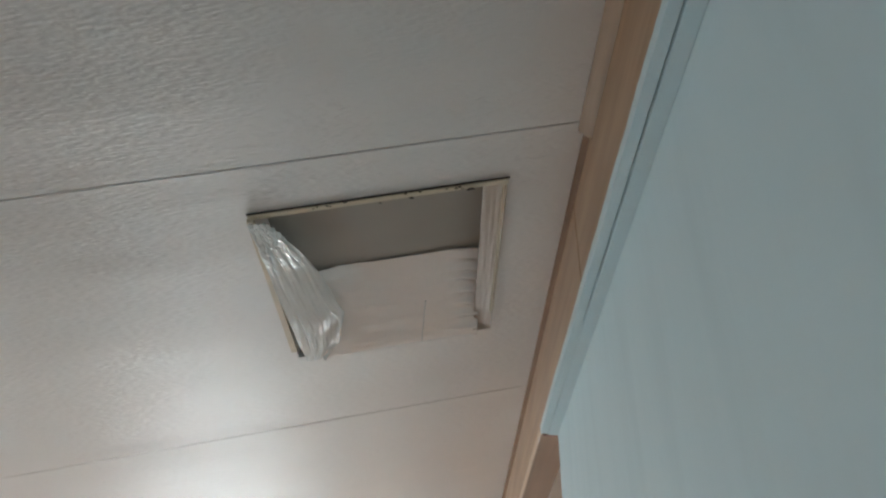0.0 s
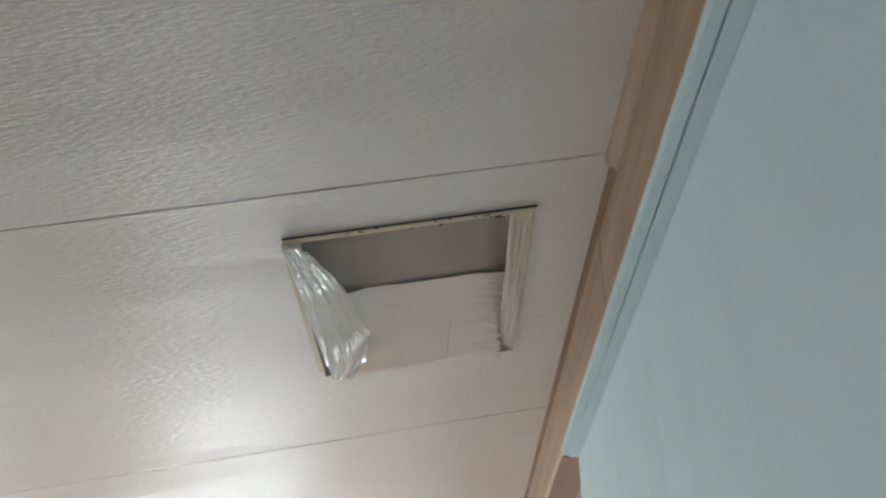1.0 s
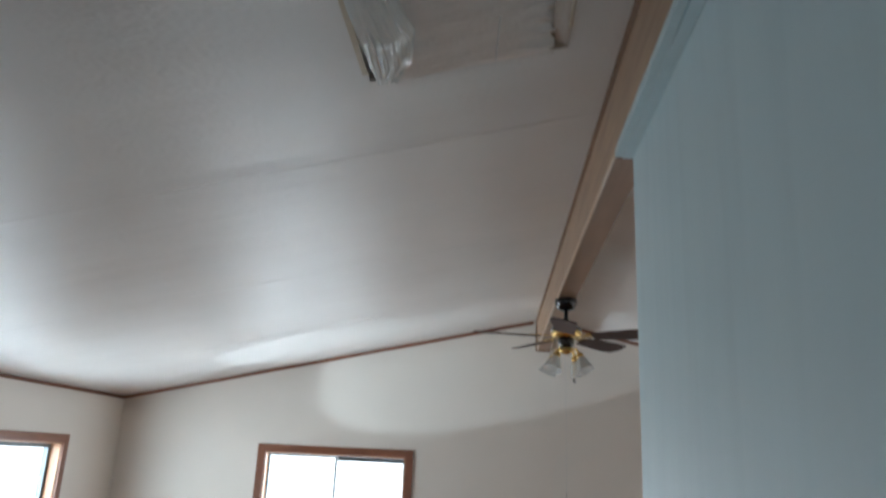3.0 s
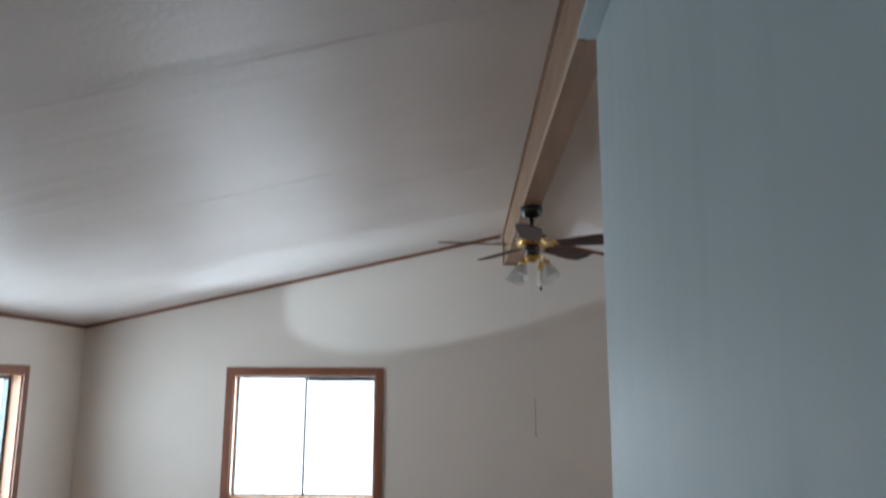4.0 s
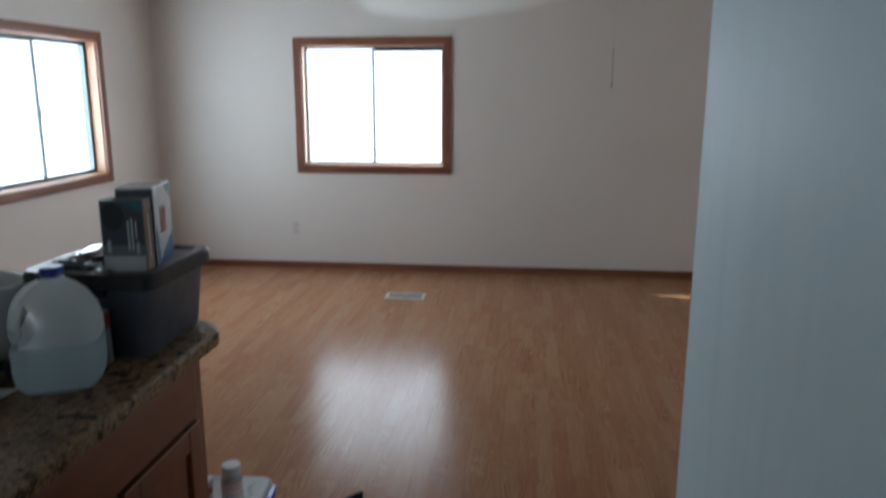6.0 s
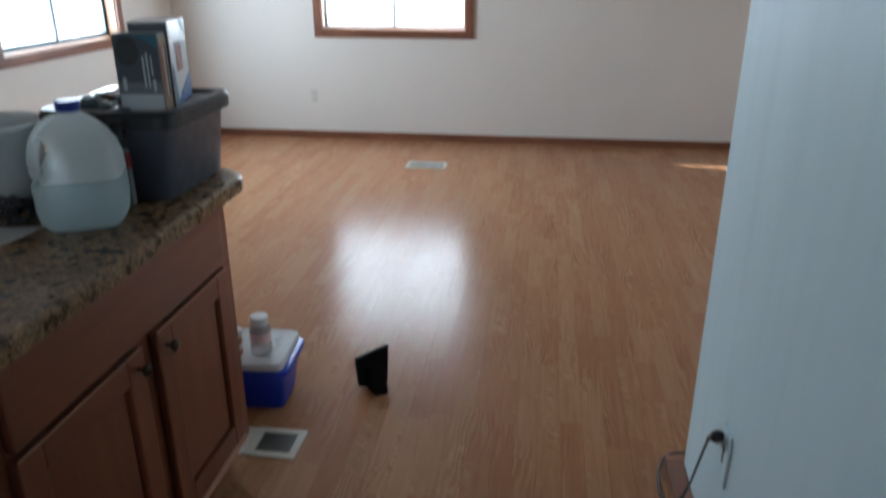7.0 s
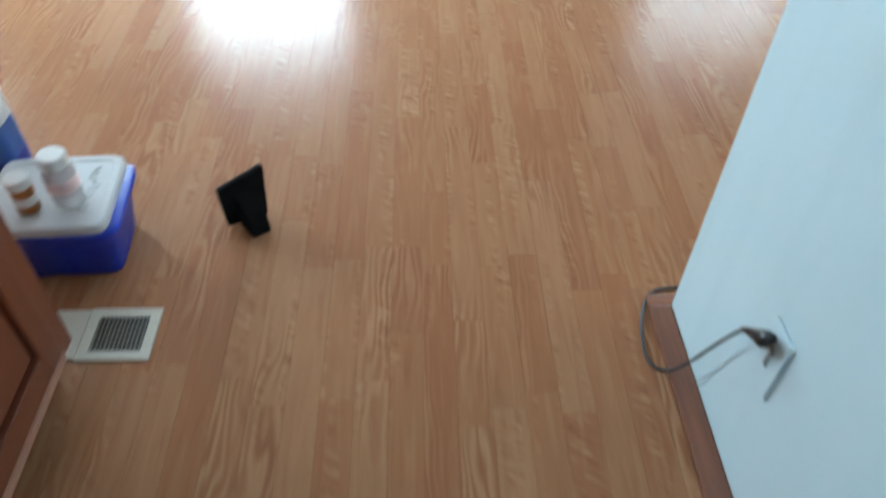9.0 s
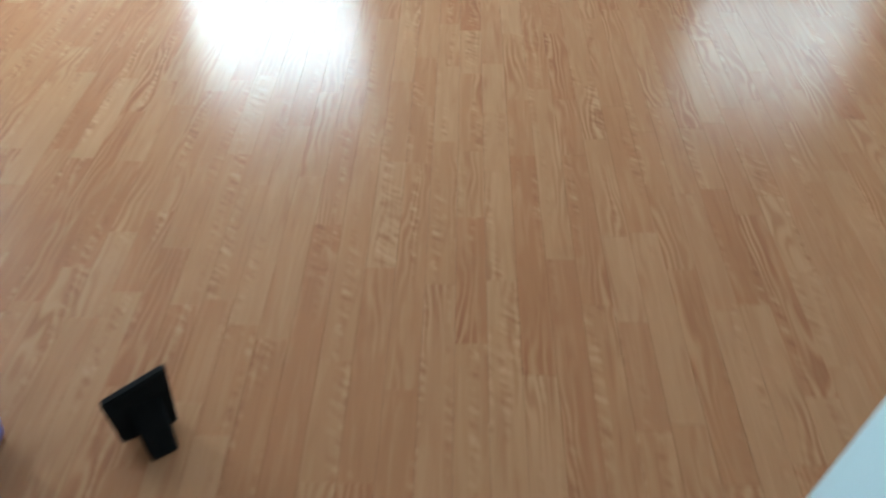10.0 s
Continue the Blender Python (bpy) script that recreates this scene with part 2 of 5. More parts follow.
def milky(name, colour, clear, glow_through):
    """Thin plastic that lets light through from behind."""
    g = Graph(name)
    tr = g.t.nodes.new("ShaderNodeBsdfTransparent")
    tl = g.t.nodes.new("ShaderNodeBsdfTranslucent")
    tl.inputs[0].default_value = (*scaled(colour, 1.15), 1)
    g.set(Base_Color=colour, Roughness=0.3, Specular_IOR_Level=0.5)
    m1, m2 = g.node("ShaderNodeMixShader"), g.node("ShaderNodeMixShader")
    m1.inputs[0].default_value, m2.inputs[0].default_value = glow_through, 1 - clear
    g.link(g.b.outputs[0], m1.inputs[1])
    g.link(tl.outputs[0], m1.inputs[2])
    g.link(tr.outputs[0], m2.inputs[1])
    g.link(m1.outputs[0], m2.inputs[2])
    g.link(m2.outputs[0], g.t.nodes["Material Output"].inputs["Surface"])
    return g.m


def metal(name, colour, rough):
    g = Graph(name)
    n = g.noise(g.coords(), 60, 3)
    g.set(Base_Color=colour, Metallic=1.0, Roughness=g.ramp(n, [(0.3, (rough * 0.7,) * 3), (0.7, (rough * 1.3,) * 3)]))
    return g.m


M_WALL = painted("cream_wall_paint", (0.70, 0.655, 0.60), 0.62, 0.06, 0.25, 160)
def brushed_paint():
    g = Graph("pale_blue_white_paint")
    col = (0.575, 0.695, 0.735)
    streak = g.noise(g.coords((16, 16, 0.8)), 1.6, 4, 0.6)
    big = g.noise(g.coords(), 1.3, 3)
    c = g.mix(g.ramp(big, [(0.35, (0, 0, 0)), (0.75, (1, 1, 1))]), col, scaled(col, 0.93))
    # brush runs
    runs = g.noise(g.coords((9, 9, 1.1)), 1.3, 3, 0.5)
    c = g.mix(g.ramp(runs, [(0.50, (0, 0, 0)), (0.75, (0.16, 0.16, 0.16))]), c, (0.40, 0.49, 0.52))
    scuff = g.noise(g.coords((5, 5, 9)), 2.6, 6, 0.7)
    c = g.mix(g.ramp(scuff, [(0.70, (0, 0, 0)), (0.82, (0.35, 0.35, 0.35))]), c, (0.38, 0.40, 0.40))
    g.set(Base_Color=c, Roughness=g.ramp(streak, [(0.32, (0.44,) * 3), (0.68, (0.62,) * 3)]), Specular_IOR_Level=0.13)
    g.bump(streak, 0.05, 0.002)
    return g.m


M_PART = brushed_paint()
M_CEIL = ceiling_board()
M_FLOOR = laminate("laminate_strip", False)
M_FLOOR_REST = laminate("laminate_strip_far", True)
M_UNDER = painted("dark_joint", (0.12, 0.06, 0.035), 0.8)
M_TRIM = wood("red_brown_trim", (0.13, 0.045, 0.022), (0.27, 0.105, 0.052), "x", 0.35, 0.25)
M_TRIMZ = wood("red_brown_trim_upright", (0.13, 0.045, 0.022), (0.27, 0.105, 0.052), "z", 0.35, 0.25)
M_TRIMY = wood("red_brown_trim_long", (0.13, 0.045, 0.022), (0.27, 0.105, 0.052), "y", 0.35, 0.25)
M_JAMB = wood("honey_jamb", (0.30, 0.15, 0.075), (0.46, 0.26, 0.14), "z", 0.4, 0.2)
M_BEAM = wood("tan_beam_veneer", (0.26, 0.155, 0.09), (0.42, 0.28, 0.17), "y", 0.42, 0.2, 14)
# M_BEAM at about 0.6: the underside's shade is put into the colour
M_BEAM_UNDER = wood("shaded_beam_veneer", (0.17, 0.092, 0.05), (0.27, 0.155, 0.09), "y", 0.42, 0.2, 14)
M_CAB = wood("red_brown_cabinet", (0.118, 0.031, 0.0135), (0.176, 0.051, 0.0225), "z", 0.34, 0.35, 18)
M_CABY = wood("red_brown_cabinet_rail", (0.118, 0.031, 0.0135), (0.176, 0.051, 0.0225), "y", 0.34, 0.35, 18)
# pale edge wood: floor bounce and edge highlights are put into its colour
M_EDGE_LIT = wood("lit_cabinet_edge", (0.26, 0.13, 0.085), (0.36, 0.20, 0.14), "y", 0.5, 0.1, 18)
M_GRANITE = granite()
M_ALU = metal("dark_aluminium", (0.10, 0.115, 0.12), 0.4)
M_GLASS = glassy("window_glass", (0.95, 0.98, 0.98), 0.02, 0.94)
M_BLACK = plastic("black_plastic", (0.012, 0.012, 0.013), 0.28)
M_BLACK_GLOSS = plastic("black_gloss", (0.010, 0.010, 0.012), 0.14, 0.12, 0.5)
M_BLACK_MATT = plastic("matt_black", (0.004, 0.0037, 0.0037), 0.9)
M_BLACK_MATT.node_tree.nodes["Principled BSDF"].inputs["Specular IOR Level"].default_value = 0.12
M_GREY_TOTE = plastic("grey_tote", (0.096, 0.101, 0.124), 0.42)
M_WHITE = plastic("white_plastic", (0.66, 0.67, 0.66), 0.38, 0.05)
M_IVORY = plastic("ivory_metal", (0.55, 0.535, 0.46), 0.4, 0.08)
M_BLUE = plastic("royal_blue_plastic", (0.008, 0.042, 0.44), 0.36)
M_NAVY = plastic("navy_cap", (0.015, 0.035, 0.25), 0.35)
M_BLUE_LABEL = plastic("blue_label", (0.045, 0.11, 0.32), 0.45)
M_BRASS = metal("brass", (0.70, 0.50, 0.19), 0.2)
M_FANWOOD = wood("dark_fan_blade", (0.038, 0.019, 0.013), (0.075, 0.038, 0.026), "x", 0.85, 0.0)
M_SHADE = glassy("clear_ribbed_glass", (0.86, 0.87, 0.86), 0.10, 0.55)
M_MILKY = milky("milky_jug_plastic", (0.84, 0.89, 0.88), 0.28, 0.6)
M_WATER = milky("water", (0.55, 0.66, 0.69), 0.45, 0.55)
M_STRAWB = glassy("clear_bottle_plastic", (0.82, 0.80, 0.80), 0.15, 0.62)
M_ORANGE = plastic("amber_drink", (0.36, 0.14, 0.035), 0.4)
M_TAPE = plastic("yellowed_tape", (0.52, 0.45, 0.33), 0.4, 0.25)
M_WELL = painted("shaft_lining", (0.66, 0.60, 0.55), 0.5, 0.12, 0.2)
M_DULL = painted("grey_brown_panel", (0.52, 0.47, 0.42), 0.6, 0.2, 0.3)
M_FILM = film_plastic()
M_FILM_DENSE = glassy("milky_plastic_film", (0.92, 0.865, 0.82), 0.16, 0.0)
M_CARD = plastic("printed_white_card", (0.52, 0.54, 0.55), 0.4, 0.08)
M_TEAL = plastic("teal_print", (0.03, 0.13, 0.19), 0.35)
M_INK = plastic("black_print", (0.02, 0.022, 0.026), 0.35)
M_GREYINK = plastic("grey_print", (0.17, 0.175, 0.18), 0.45)
M_ORANGEINK = plastic("orange_print", (0.42, 0.10, 0.03), 0.4)
M_RED = plastic("red_print", (0.20, 0.015, 0.015), 0.4)
M_SOOT = plastic("mould_specks", (0.035, 0.028, 0.022), 0.8)
M_BRONZE = metal("dark_bronze", (0.06, 0.045, 0.035), 0.35)
M_SLAT = metal("grey_slat", (0.24, 0.24, 0.21), 0.45)
M_GROUND = painted("pale_gravel", (0.42, 0.40, 0.37), 0.9, 0.3, 0.6, 30)
M_SIDING = painted("pale_siding", (0.62, 0.64, 0.65), 0.6, 0.1)
M_ROOF = painted("grey_roofing", (0.16, 0.16, 0.16), 0.85, 0.2)
M_LID_GLEAM = plastic("lid_gleam", (0.07, 0.10, 0.11), 0.12, 0.4, 0.5)
M_PAPER = plastic("white_paper", (0.72, 0.72, 0.70), 0.7, 0.05)

# ---- mesh helpers ----
def slab(bm, x0, x1, y0, y1, z0, z1, bevel=0.0):
    made = bmesh.ops.create_cube(bm, size=1, matrix=Matrix.LocRotScale(((x0 + x1) / 2, (y0 + y1) / 2, (z0 + z1) / 2), None, (abs(x1 - x0), abs(y1 - y0), abs(z1 - z0))))
    if bevel:
        edges = list({e for v in made["verts"] for e in v.link_edges})
        bmesh.ops.bevel(bm, geom=edges, offset=bevel, segments=2, profile=0.6, affect="EDGES")
    return bm


def block(*a, bevel=0.0):
    return slab(bmesh.new(), *a, bevel=bevel)


def hexa(bm, corners):
    """A solid from four bottom and four top corners, in order."""
    v = [bm.verts.new(c) for c in corners]
    for f in ((3, 2, 1, 0), (4, 5, 6, 7), (0, 1, 5, 4), (1, 2, 6, 5), (2, 3, 7, 6), (3, 0, 4, 7)):
        bm.faces.new([v[i] for i in f])
    bmesh.ops.recalc_face_normals(bm, faces=bm.faces[:])
    return bm


def rings(bm, loops, cap=True):
    """A skin through loops of points, each loop closed."""
    rows = [[bm.verts.new(p) for p in loop] for loop in loops]
    n = len(rows[0])
    for a, b in zip(rows, rows[1:]):
        for i in range(n):
            bm.faces.new((a[i], a[(i + 1) % n], b[(i + 1) % n], b[i]))
    if cap:
        bm.faces.new(rows[0][::-1])
        bm.faces.new(rows[-1])
    bmesh.ops.recalc_face_normals(bm, faces=bm.faces[:])
    return bm


def lathe(profile, centre=(0, 0, 0), n=24, cap=True, bm=None):
    bm = bm or bmesh.new()
    cx, cy, cz = centre
    return rings(bm, [[(cx + r * math.cos(2 * math.pi * i / n), cy + r * math.sin(2 * math.pi * i / n), cz + z) for i in range(n)] for r, z in profile], cap)


def squircle(cx, cy, z, rx, ry, power=4.0, n=32):
    pts = []
    for i in range(n):
        a = 2 * math.pi * i / n
        c, s = math.cos(a), math.sin(a)
        pts.append((cx + rx * math.copysign(abs(c) ** (2 / power), c), cy + ry * math.copysign(abs(s) ** (2 / power), s), z))
    return pts


def tube(points, radius, n=8, bm=None):
    """A round bar along points."""
    bm = bm or bmesh.new()
    pts = [Vector(p) for p in points]
    loops = []
    for i, p in enumerate(pts):
        d = (pts[min(i + 1, len(pts) - 1)] - pts[max(i - 1, 0)]).normalized()
        side = d.cross(Vector((0, 0, 1)))
        side = side.normalized() if side.length > 1e-4 else Vector((1, 0, 0))
        up = side.cross(d).normalized()
        loops.append([p + radius * (math.cos(2 * math.pi * k / n) * side + math.sin(2 * math.pi * k / n) * up) for k in range(n)])
    return rings(bm, loops)


def curve_points(ctrl, steps=8):
    """A smooth line through the control points."""
    c = [Vector(p) for p in ctrl]
    c = [2 * c[0] - c[1]] + c + [2 * c[-1] - c[-2]]
    out = []
    for i in range(1, len(c) - 2):
        for k in range(steps):
            t = k / steps
            out.append(0.5 * (2 * c[i] + (c[i + 1] - c[i - 1]) * t + (2 * c[i - 1] - 5 * c[i] + 4 * c[i + 1] - c[i + 2]) * t * t + (3 * c[i] - c[i - 1] - 3 * c[i + 1] + c[i + 2]) * t ** 3))
    return out + [c[-2]]


def mesh_of(name, bm, material, smooth=False):
    me = bpy.data.meshes.new(name)
    bm.to_mesh(me)
    bm.free()
    me.materials.append(material)
    if smooth:
        for p in me.polygons:
            p.use_smooth = True
    return me


def solo(name, bm, material, label, category, kind="", group="", smooth=False):
    return tagged(new(name, mesh_of(name, bm, material, smooth)), label, category, group, kind)


def part(name, bm, material, parent, label="", smooth=False):
    ob = new(name, mesh_of(name, bm, material, smooth))
    ob.parent = parent
    ob.matrix_parent_inverse = parent.matrix_world.inverted()
    return tagged(ob, label)


def thing(name, at, label, category, group="", kind="", turn=0.0):
    ob = new(name)
    ob.empty_display_size = 0.1
    ob.matrix_world = pose(*at, 0, 0, turn)
    return tagged(ob, label, category, group, kind)


def put(ob):
    """Lets a part's mesh be written in its thing's own space."""
    ob.matrix_parent_inverse = Matrix()
    return ob


# ---- structure: ground, walls, ceiling ----
bm = bmesh.new()
slab(bm, -400, 400, -400, 400, -0.9, -0.7)
solo("ground", bm, M_GROUND, "pale gravel ground around the house", "ground", "structure")


def wall_with_windows(name, axis, at, thick, a0, a1, top, openings, label):
    """axis 'x': runs along x at y = at; 'y': runs along y at x = at. top(a) gives the height."""
    bm = bmesh.new()

    def cell(p0, p1, z0, z1):
        q0, q1 = sorted((at, at + thick))
        tops = (z1, z1) if z1 is not None else (top(p0), top(p1))
        if axis == "x":
            hexa(bm, [(p0, q0, z0), (p1, q0, z0), (p1, q1, z0), (p0, q1, z0), (p0, q0, tops[0]), (p1, q0, tops[1]), (p1, q1, tops[1]), (p0, q1, tops[0])])
        else:
            hexa(bm, [(q0, p0, z0), (q1, p0, z0), (q1, p1, z0), (q0, p1, z0), (q0, p0, tops[0]), (q1, p0, tops[0]), (q1, p1, tops[1]), (q0, p1, tops[1])])
    edge = a0
    for p0, p1, z0, z1 in openings:
        if p0 > edge:
            cell(edge, p0, 0, None)
        cell(p0, p1, 0, z0)
        cell(p0, p1, z1, None)
        edge = p1
    cell(edge, a1, 0, None)
    return solo(name, bm, M_WALL, label, "wall", "structure")


RIDGE = (BL + BR) / 2
wall_with_windows("wall_north", "x", FY, WT, LX, RIDGE, lambda x: roof_z(x) + 0.03, [W_FAR], "cream painted gable wall with a wood-trimmed window")
wall_with_windows("wall_north_other_half", "x", FY, WT, RIDGE, RX, lambda x: roof_z(x) + 0.03, [W_FAR2], "cream painted gable wall beyond the ridge beam")
wall_with_windows("wall_west", "y", LX, -WT, BY, FY + WT, lambda y: roof_z(LX) + 0.02, [W_LEFT], "cream painted low side wall with windows")
wall_with_windows("wall_east", "y", RX, WT, BY, FY + WT, lambda y: roof_z(RX) + 0.02, [W_EAST], "plain cream side wall")
wall_with_windows("wall_south", "x", BY - WT, WT, LX, RIDGE, lambda x: roof_z(x) + 0.03, [W_BACK], "plain cream wall closing the kitchen")
wall_with_windows("wall_south_other_half", "x", BY - WT, WT, RIDGE, RX, lambda x: roof_z(x) + 0.03, [], "plain cream wall closing the far half")

# ceiling boards run across the slope with a narrow joint between them
SEAMS = [BY, -1.20, 0.02, 1.255, 2.49, 3.74, 4.98, FY]


def sloped(bm, x0, x1, y0, y1, lift=0.0, thick=0.012):
    z0, z1 = roof_z(x0) + lift, roof_z(x1) + lift
    hexa(bm, [(x0, y0, z0), (x1, y0, z1), (x1, y1, z1), (x0, y1, z0), (x0, y0, z0 + thick), (x1, y0, z1 + thick), (x1, y1, z1 + thick), (x0, y1, z0 + thick)])


bm = bmesh.new()
for y0, y1 in zip(SEAMS, SEAMS[1:]):
    g0, g1 = y0 + 0.0022, y1 - 0.0022
    if y0 < SK[2] < y1:
        sloped(bm, LX, SK[0], g0, g1)
        sloped(bm, SK[1], BL, g0, g1)
        sloped(bm, SK[0], SK[1], g0, SK[2])
        sloped(bm, SK[0], SK[1], SK[3], g1)
    else:
        sloped(bm, LX, BL, g0, g1)
solo("ceiling", bm, M_CEIL, "sloping off-white textured ceiling boards with dark joints", "ceiling", "structure")
bm = bmesh.new()
for y in SEAMS[1:-1]:
    sloped(bm, LX, BL, y - 0.03, y + 0.03, 0.0125, 0.004)
solo("ceiling_joint", bm, M_SOOT, "dark joint strips behind the ceiling boards", "ceiling", "structure")
bm = bmesh.new()
for y0, y1 in zip(SEAMS, SEAMS[1:]):
    sloped(bm, BR, RX, y0 + 0.0015, y1 - 0.0015)
solo("ceiling_other_half", bm, M_CEIL, "off-white ceiling boards beyond the ridge beam", "ceiling", "structure")
bm = bmesh.new()
sloped(bm, LX - 0.4, RIDGE, BY - 0.4, FY + 0.25, 0.36, 0.05)
sloped(bm, RIDGE + 0.001, RX + 0.4, BY - 0.4, FY + 0.25, 0.36, 0.05)
for a in (BY - WT, FY):
    slab(bm, LX, RX, a, a + WT, 3.0, 3.2)
solo("roof", bm, M_ROOF, "grey low-pitched roof over the room", "roof", "structure")

# ---- structure: ridge beam and partition ----
beam = thing("ridge_beam", (RIDGE, BY, BZ), "tan wood-veneer boxed ridge beam with panel joints", "beam", kind="structure")
bm = block(BL + 0.004, BR - 0.004, BY, FY - 0.001, BZ + 0.004, CT + 0.12)
part("core", bm, M_SOOT, beam)
JOINTS = [BY, -0.905, 1.513, 3.932, FY - 0.001]
for y0, y1 in zip(JOINTS, JOINTS[1:]):
    part("side_panel", block(BL, BL + 0.004, y0 + 0.003, y1 - 0.003, BZ + 0.001, CT + 0.1), M_BEAM, beam)
    part("side_panel", block(BR - 0.004, BR, y0 + 0.002, y1 - 0.002, BZ + 0.001, CT + 0.1), M_BEAM, beam)
part("underside_panel", block(BL + 0.005, BR - 0.0005, BY, FY - 0.002, BZ - 0.003, BZ + 0.0035), M_BEAM_UNDER, beam, "underside with its shade put into a darker brown")
part("edge_bead", block(BL - 0.0045, BL + 0.0045, PY + 0.014, FY - 0.002, BZ - 0.0075, BZ + 0.006, bevel=0.0025), wood("pale_bead", (0.55, 0.40, 0.27), (0.70, 0.54, 0.39), "y", 0.3, 0.3), beam, "pale bead along the lower edge")
bm = bmesh.new()
hexa(bm, [(BL - 0.026, BY, roof_z(BL - 0.026) - 0.008), (BL - 0.0005, BY, CT - 0.034), (BL - 0.0005, 1.276, CT - 0.034), (BL - 0.026, 1.276, roof_z(BL - 0.026) - 0.008),
          (BL - 0.026, BY, roof_z(BL - 0.026) - 0.0005), (BL - 0.0005, BY, CT - 0.001), (BL - 0.0005, 1.276, CT - 0.001), (BL - 0.026, 1.276, roof_z(BL - 0.026) - 0.0005)])
part("cove_moulding", bm, wood("tan_cove", (0.20, 0.125, 0.075), (0.36, 0.24, 0.15), "y", 0.6, 0.0, 20), beam, "wider tan moulding with a worn edge")
for y0, y1 in ((1.280, 3.70), (3.704, FY - 0.002)):
    bm = bmesh.new()
    hexa(bm, [(BL - 0.013, y0, roof_z(BL - 0.013) - 0.006), (BL - 0.0005, y0, CT - 0.018), (BL - 0.0005, y1, CT - 0.018), (BL - 0.013, y1, roof_z(BL - 0.013) - 0.006),
              (BL - 0.013, y0, roof_z(BL - 0.013) - 0.0005), (BL - 0.0005, y0, CT - 0.001), (BL - 0.0005, y1, CT - 0.001), (BL - 0.013, y1, roof_z(BL - 0.013) - 0.0005)])
    part("cove_moulding", bm, wood("brown_cove", (0.13, 0.07, 0.04), (0.22, 0.125, 0.072), "y", 0.85, 0.0), beam)
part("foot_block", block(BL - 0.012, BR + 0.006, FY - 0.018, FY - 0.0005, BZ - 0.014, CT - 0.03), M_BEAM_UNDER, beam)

bm = block(PX, PX + 0.105, BY, PY, 0, BZ - 0.004)
partition = solo("wall_partition", bm, M_PART, "pale blue-white painted partition wall under the beam", "wall", "structure")
cap = thing("trim_partition_cap", (PX, 0, BZ), "white painted cap strip with ragged paint edge", "trim", kind="structure")
bm = bmesh.new()
rng = random.Random(4)
# ragged upper paint line
n = 240
prev = None
for i in range(n + 1):
    y = BY + (PY - BY) * i / n
    zt = BZ + 0.010 + 0.004 * noise.noise(Vector((0, y * 9, 1))) + 0.003 * noise.noise(Vector((0, y * 40, 5)))
    row = [bm.verts.new((BL - 0.0022, y, zt)), bm.verts.new((BL - 0.0022, y, BZ - 0.016)), bm.verts.new((BL + 0.018, y, BZ - 0.016)), bm.verts.new((BL + 0.018, y, BZ - 0.004))]
    if prev:
        for k in range(3):
            bm.faces.new((prev[k], prev[k + 1], row[k + 1], row[k]))
    else:
        bm.faces.new(row)
    prev = row
bm.faces.new(prev[::-1])
bmesh.ops.recalc_face_normals(bm, faces=bm.faces[:])
part("edge_strip", bm, M_PART, cap)
part("flat_strip", block(BL + 0.0215, PX - 0.0005, BY, PY, BZ - 0.020, BZ - 0.004, bevel=0.001), M_PART, cap)
part("filler", block(BL + 0.0185, BL + 0.021, 1.62, PY, BZ - 0.018, BZ - 0.006), M_PART, cap)
# shadow past the strip's end, built as a dark block
part("end_gap", block(BL + 0.006, PX - 0.002, PY + 0.0005, PY + 0.012, BZ - 0.019, BZ - 0.0035), M_TRIM, cap, "dark block standing in for the shadow at the strip's end")

# ---- structure: skylight shaft ----
shaft = thing("skylight", ((SK[0] + SK[1]) / 2, (SK[2] + SK[3]) / 2, roof_z(0.28)), "boarded-over square skylight shaft sealed with wrinkled clear plastic", "skylight", kind="structure")
DEEP = 0.068


def shaft_wall(bm, x0, x1, y0, y1):
    a, b = roof_z(x0) + 0.0125, roof_z(x1) + 0.0125
    hexa(bm, [(x0, y0, a), (x1, y0, b), (x1, y1, b), (x0, y1, a), (x0, y0, a + DEEP), (x1, y0, b + DEEP), (x1, y1, b + DEEP), (x0, y1, a + DEEP)])
    return bm


X0, X1, Y0, Y1 = SK
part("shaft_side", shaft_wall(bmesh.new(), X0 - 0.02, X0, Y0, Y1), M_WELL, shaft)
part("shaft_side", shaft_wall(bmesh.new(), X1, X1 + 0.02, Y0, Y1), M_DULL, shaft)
part("shaft_side", shaft_wall(bmesh.new(), X0 - 0.02, X1 + 0.02, Y0 - 0.02, Y0), M_WELL, shaft)
part("shaft_side", shaft_wall(bmesh.new(), X0 - 0.02, X1 + 0.02, Y1, Y1 + 0.02), M_WELL, shaft)
bm = bmesh.new()
sloped(bm, X0 - 0.02, X1 + 0.02, Y0 - 0.02, Y1 + 0.02, DEEP + 0.0128, 0.02)
part("cover_panel", bm, painted("dusty_cover", (0.36, 0.325, 0.28), 0.6, 0.25, 0.3), shaft, "grey-brown boarded top")
# thin frame strips stapled round the mouth
def mouth_strip(x0, x1, y0, y1, m, t=0.010):
    bm = bmesh.new()
    a, b = roof_z(x0), roof_z(x1)
    hexa(bm, [(x0, y0, a - t), (x1, y0, b - t), (x1, y1, b - t), (x0, y1, a - t), (x0, y0, a - 0.0005), (x1, y0, b - 0.0005), (x1, y1, b - 0.0005), (x0, y1, a - 0.0005)])
    return part("frame_strip", bm, m, shaft)


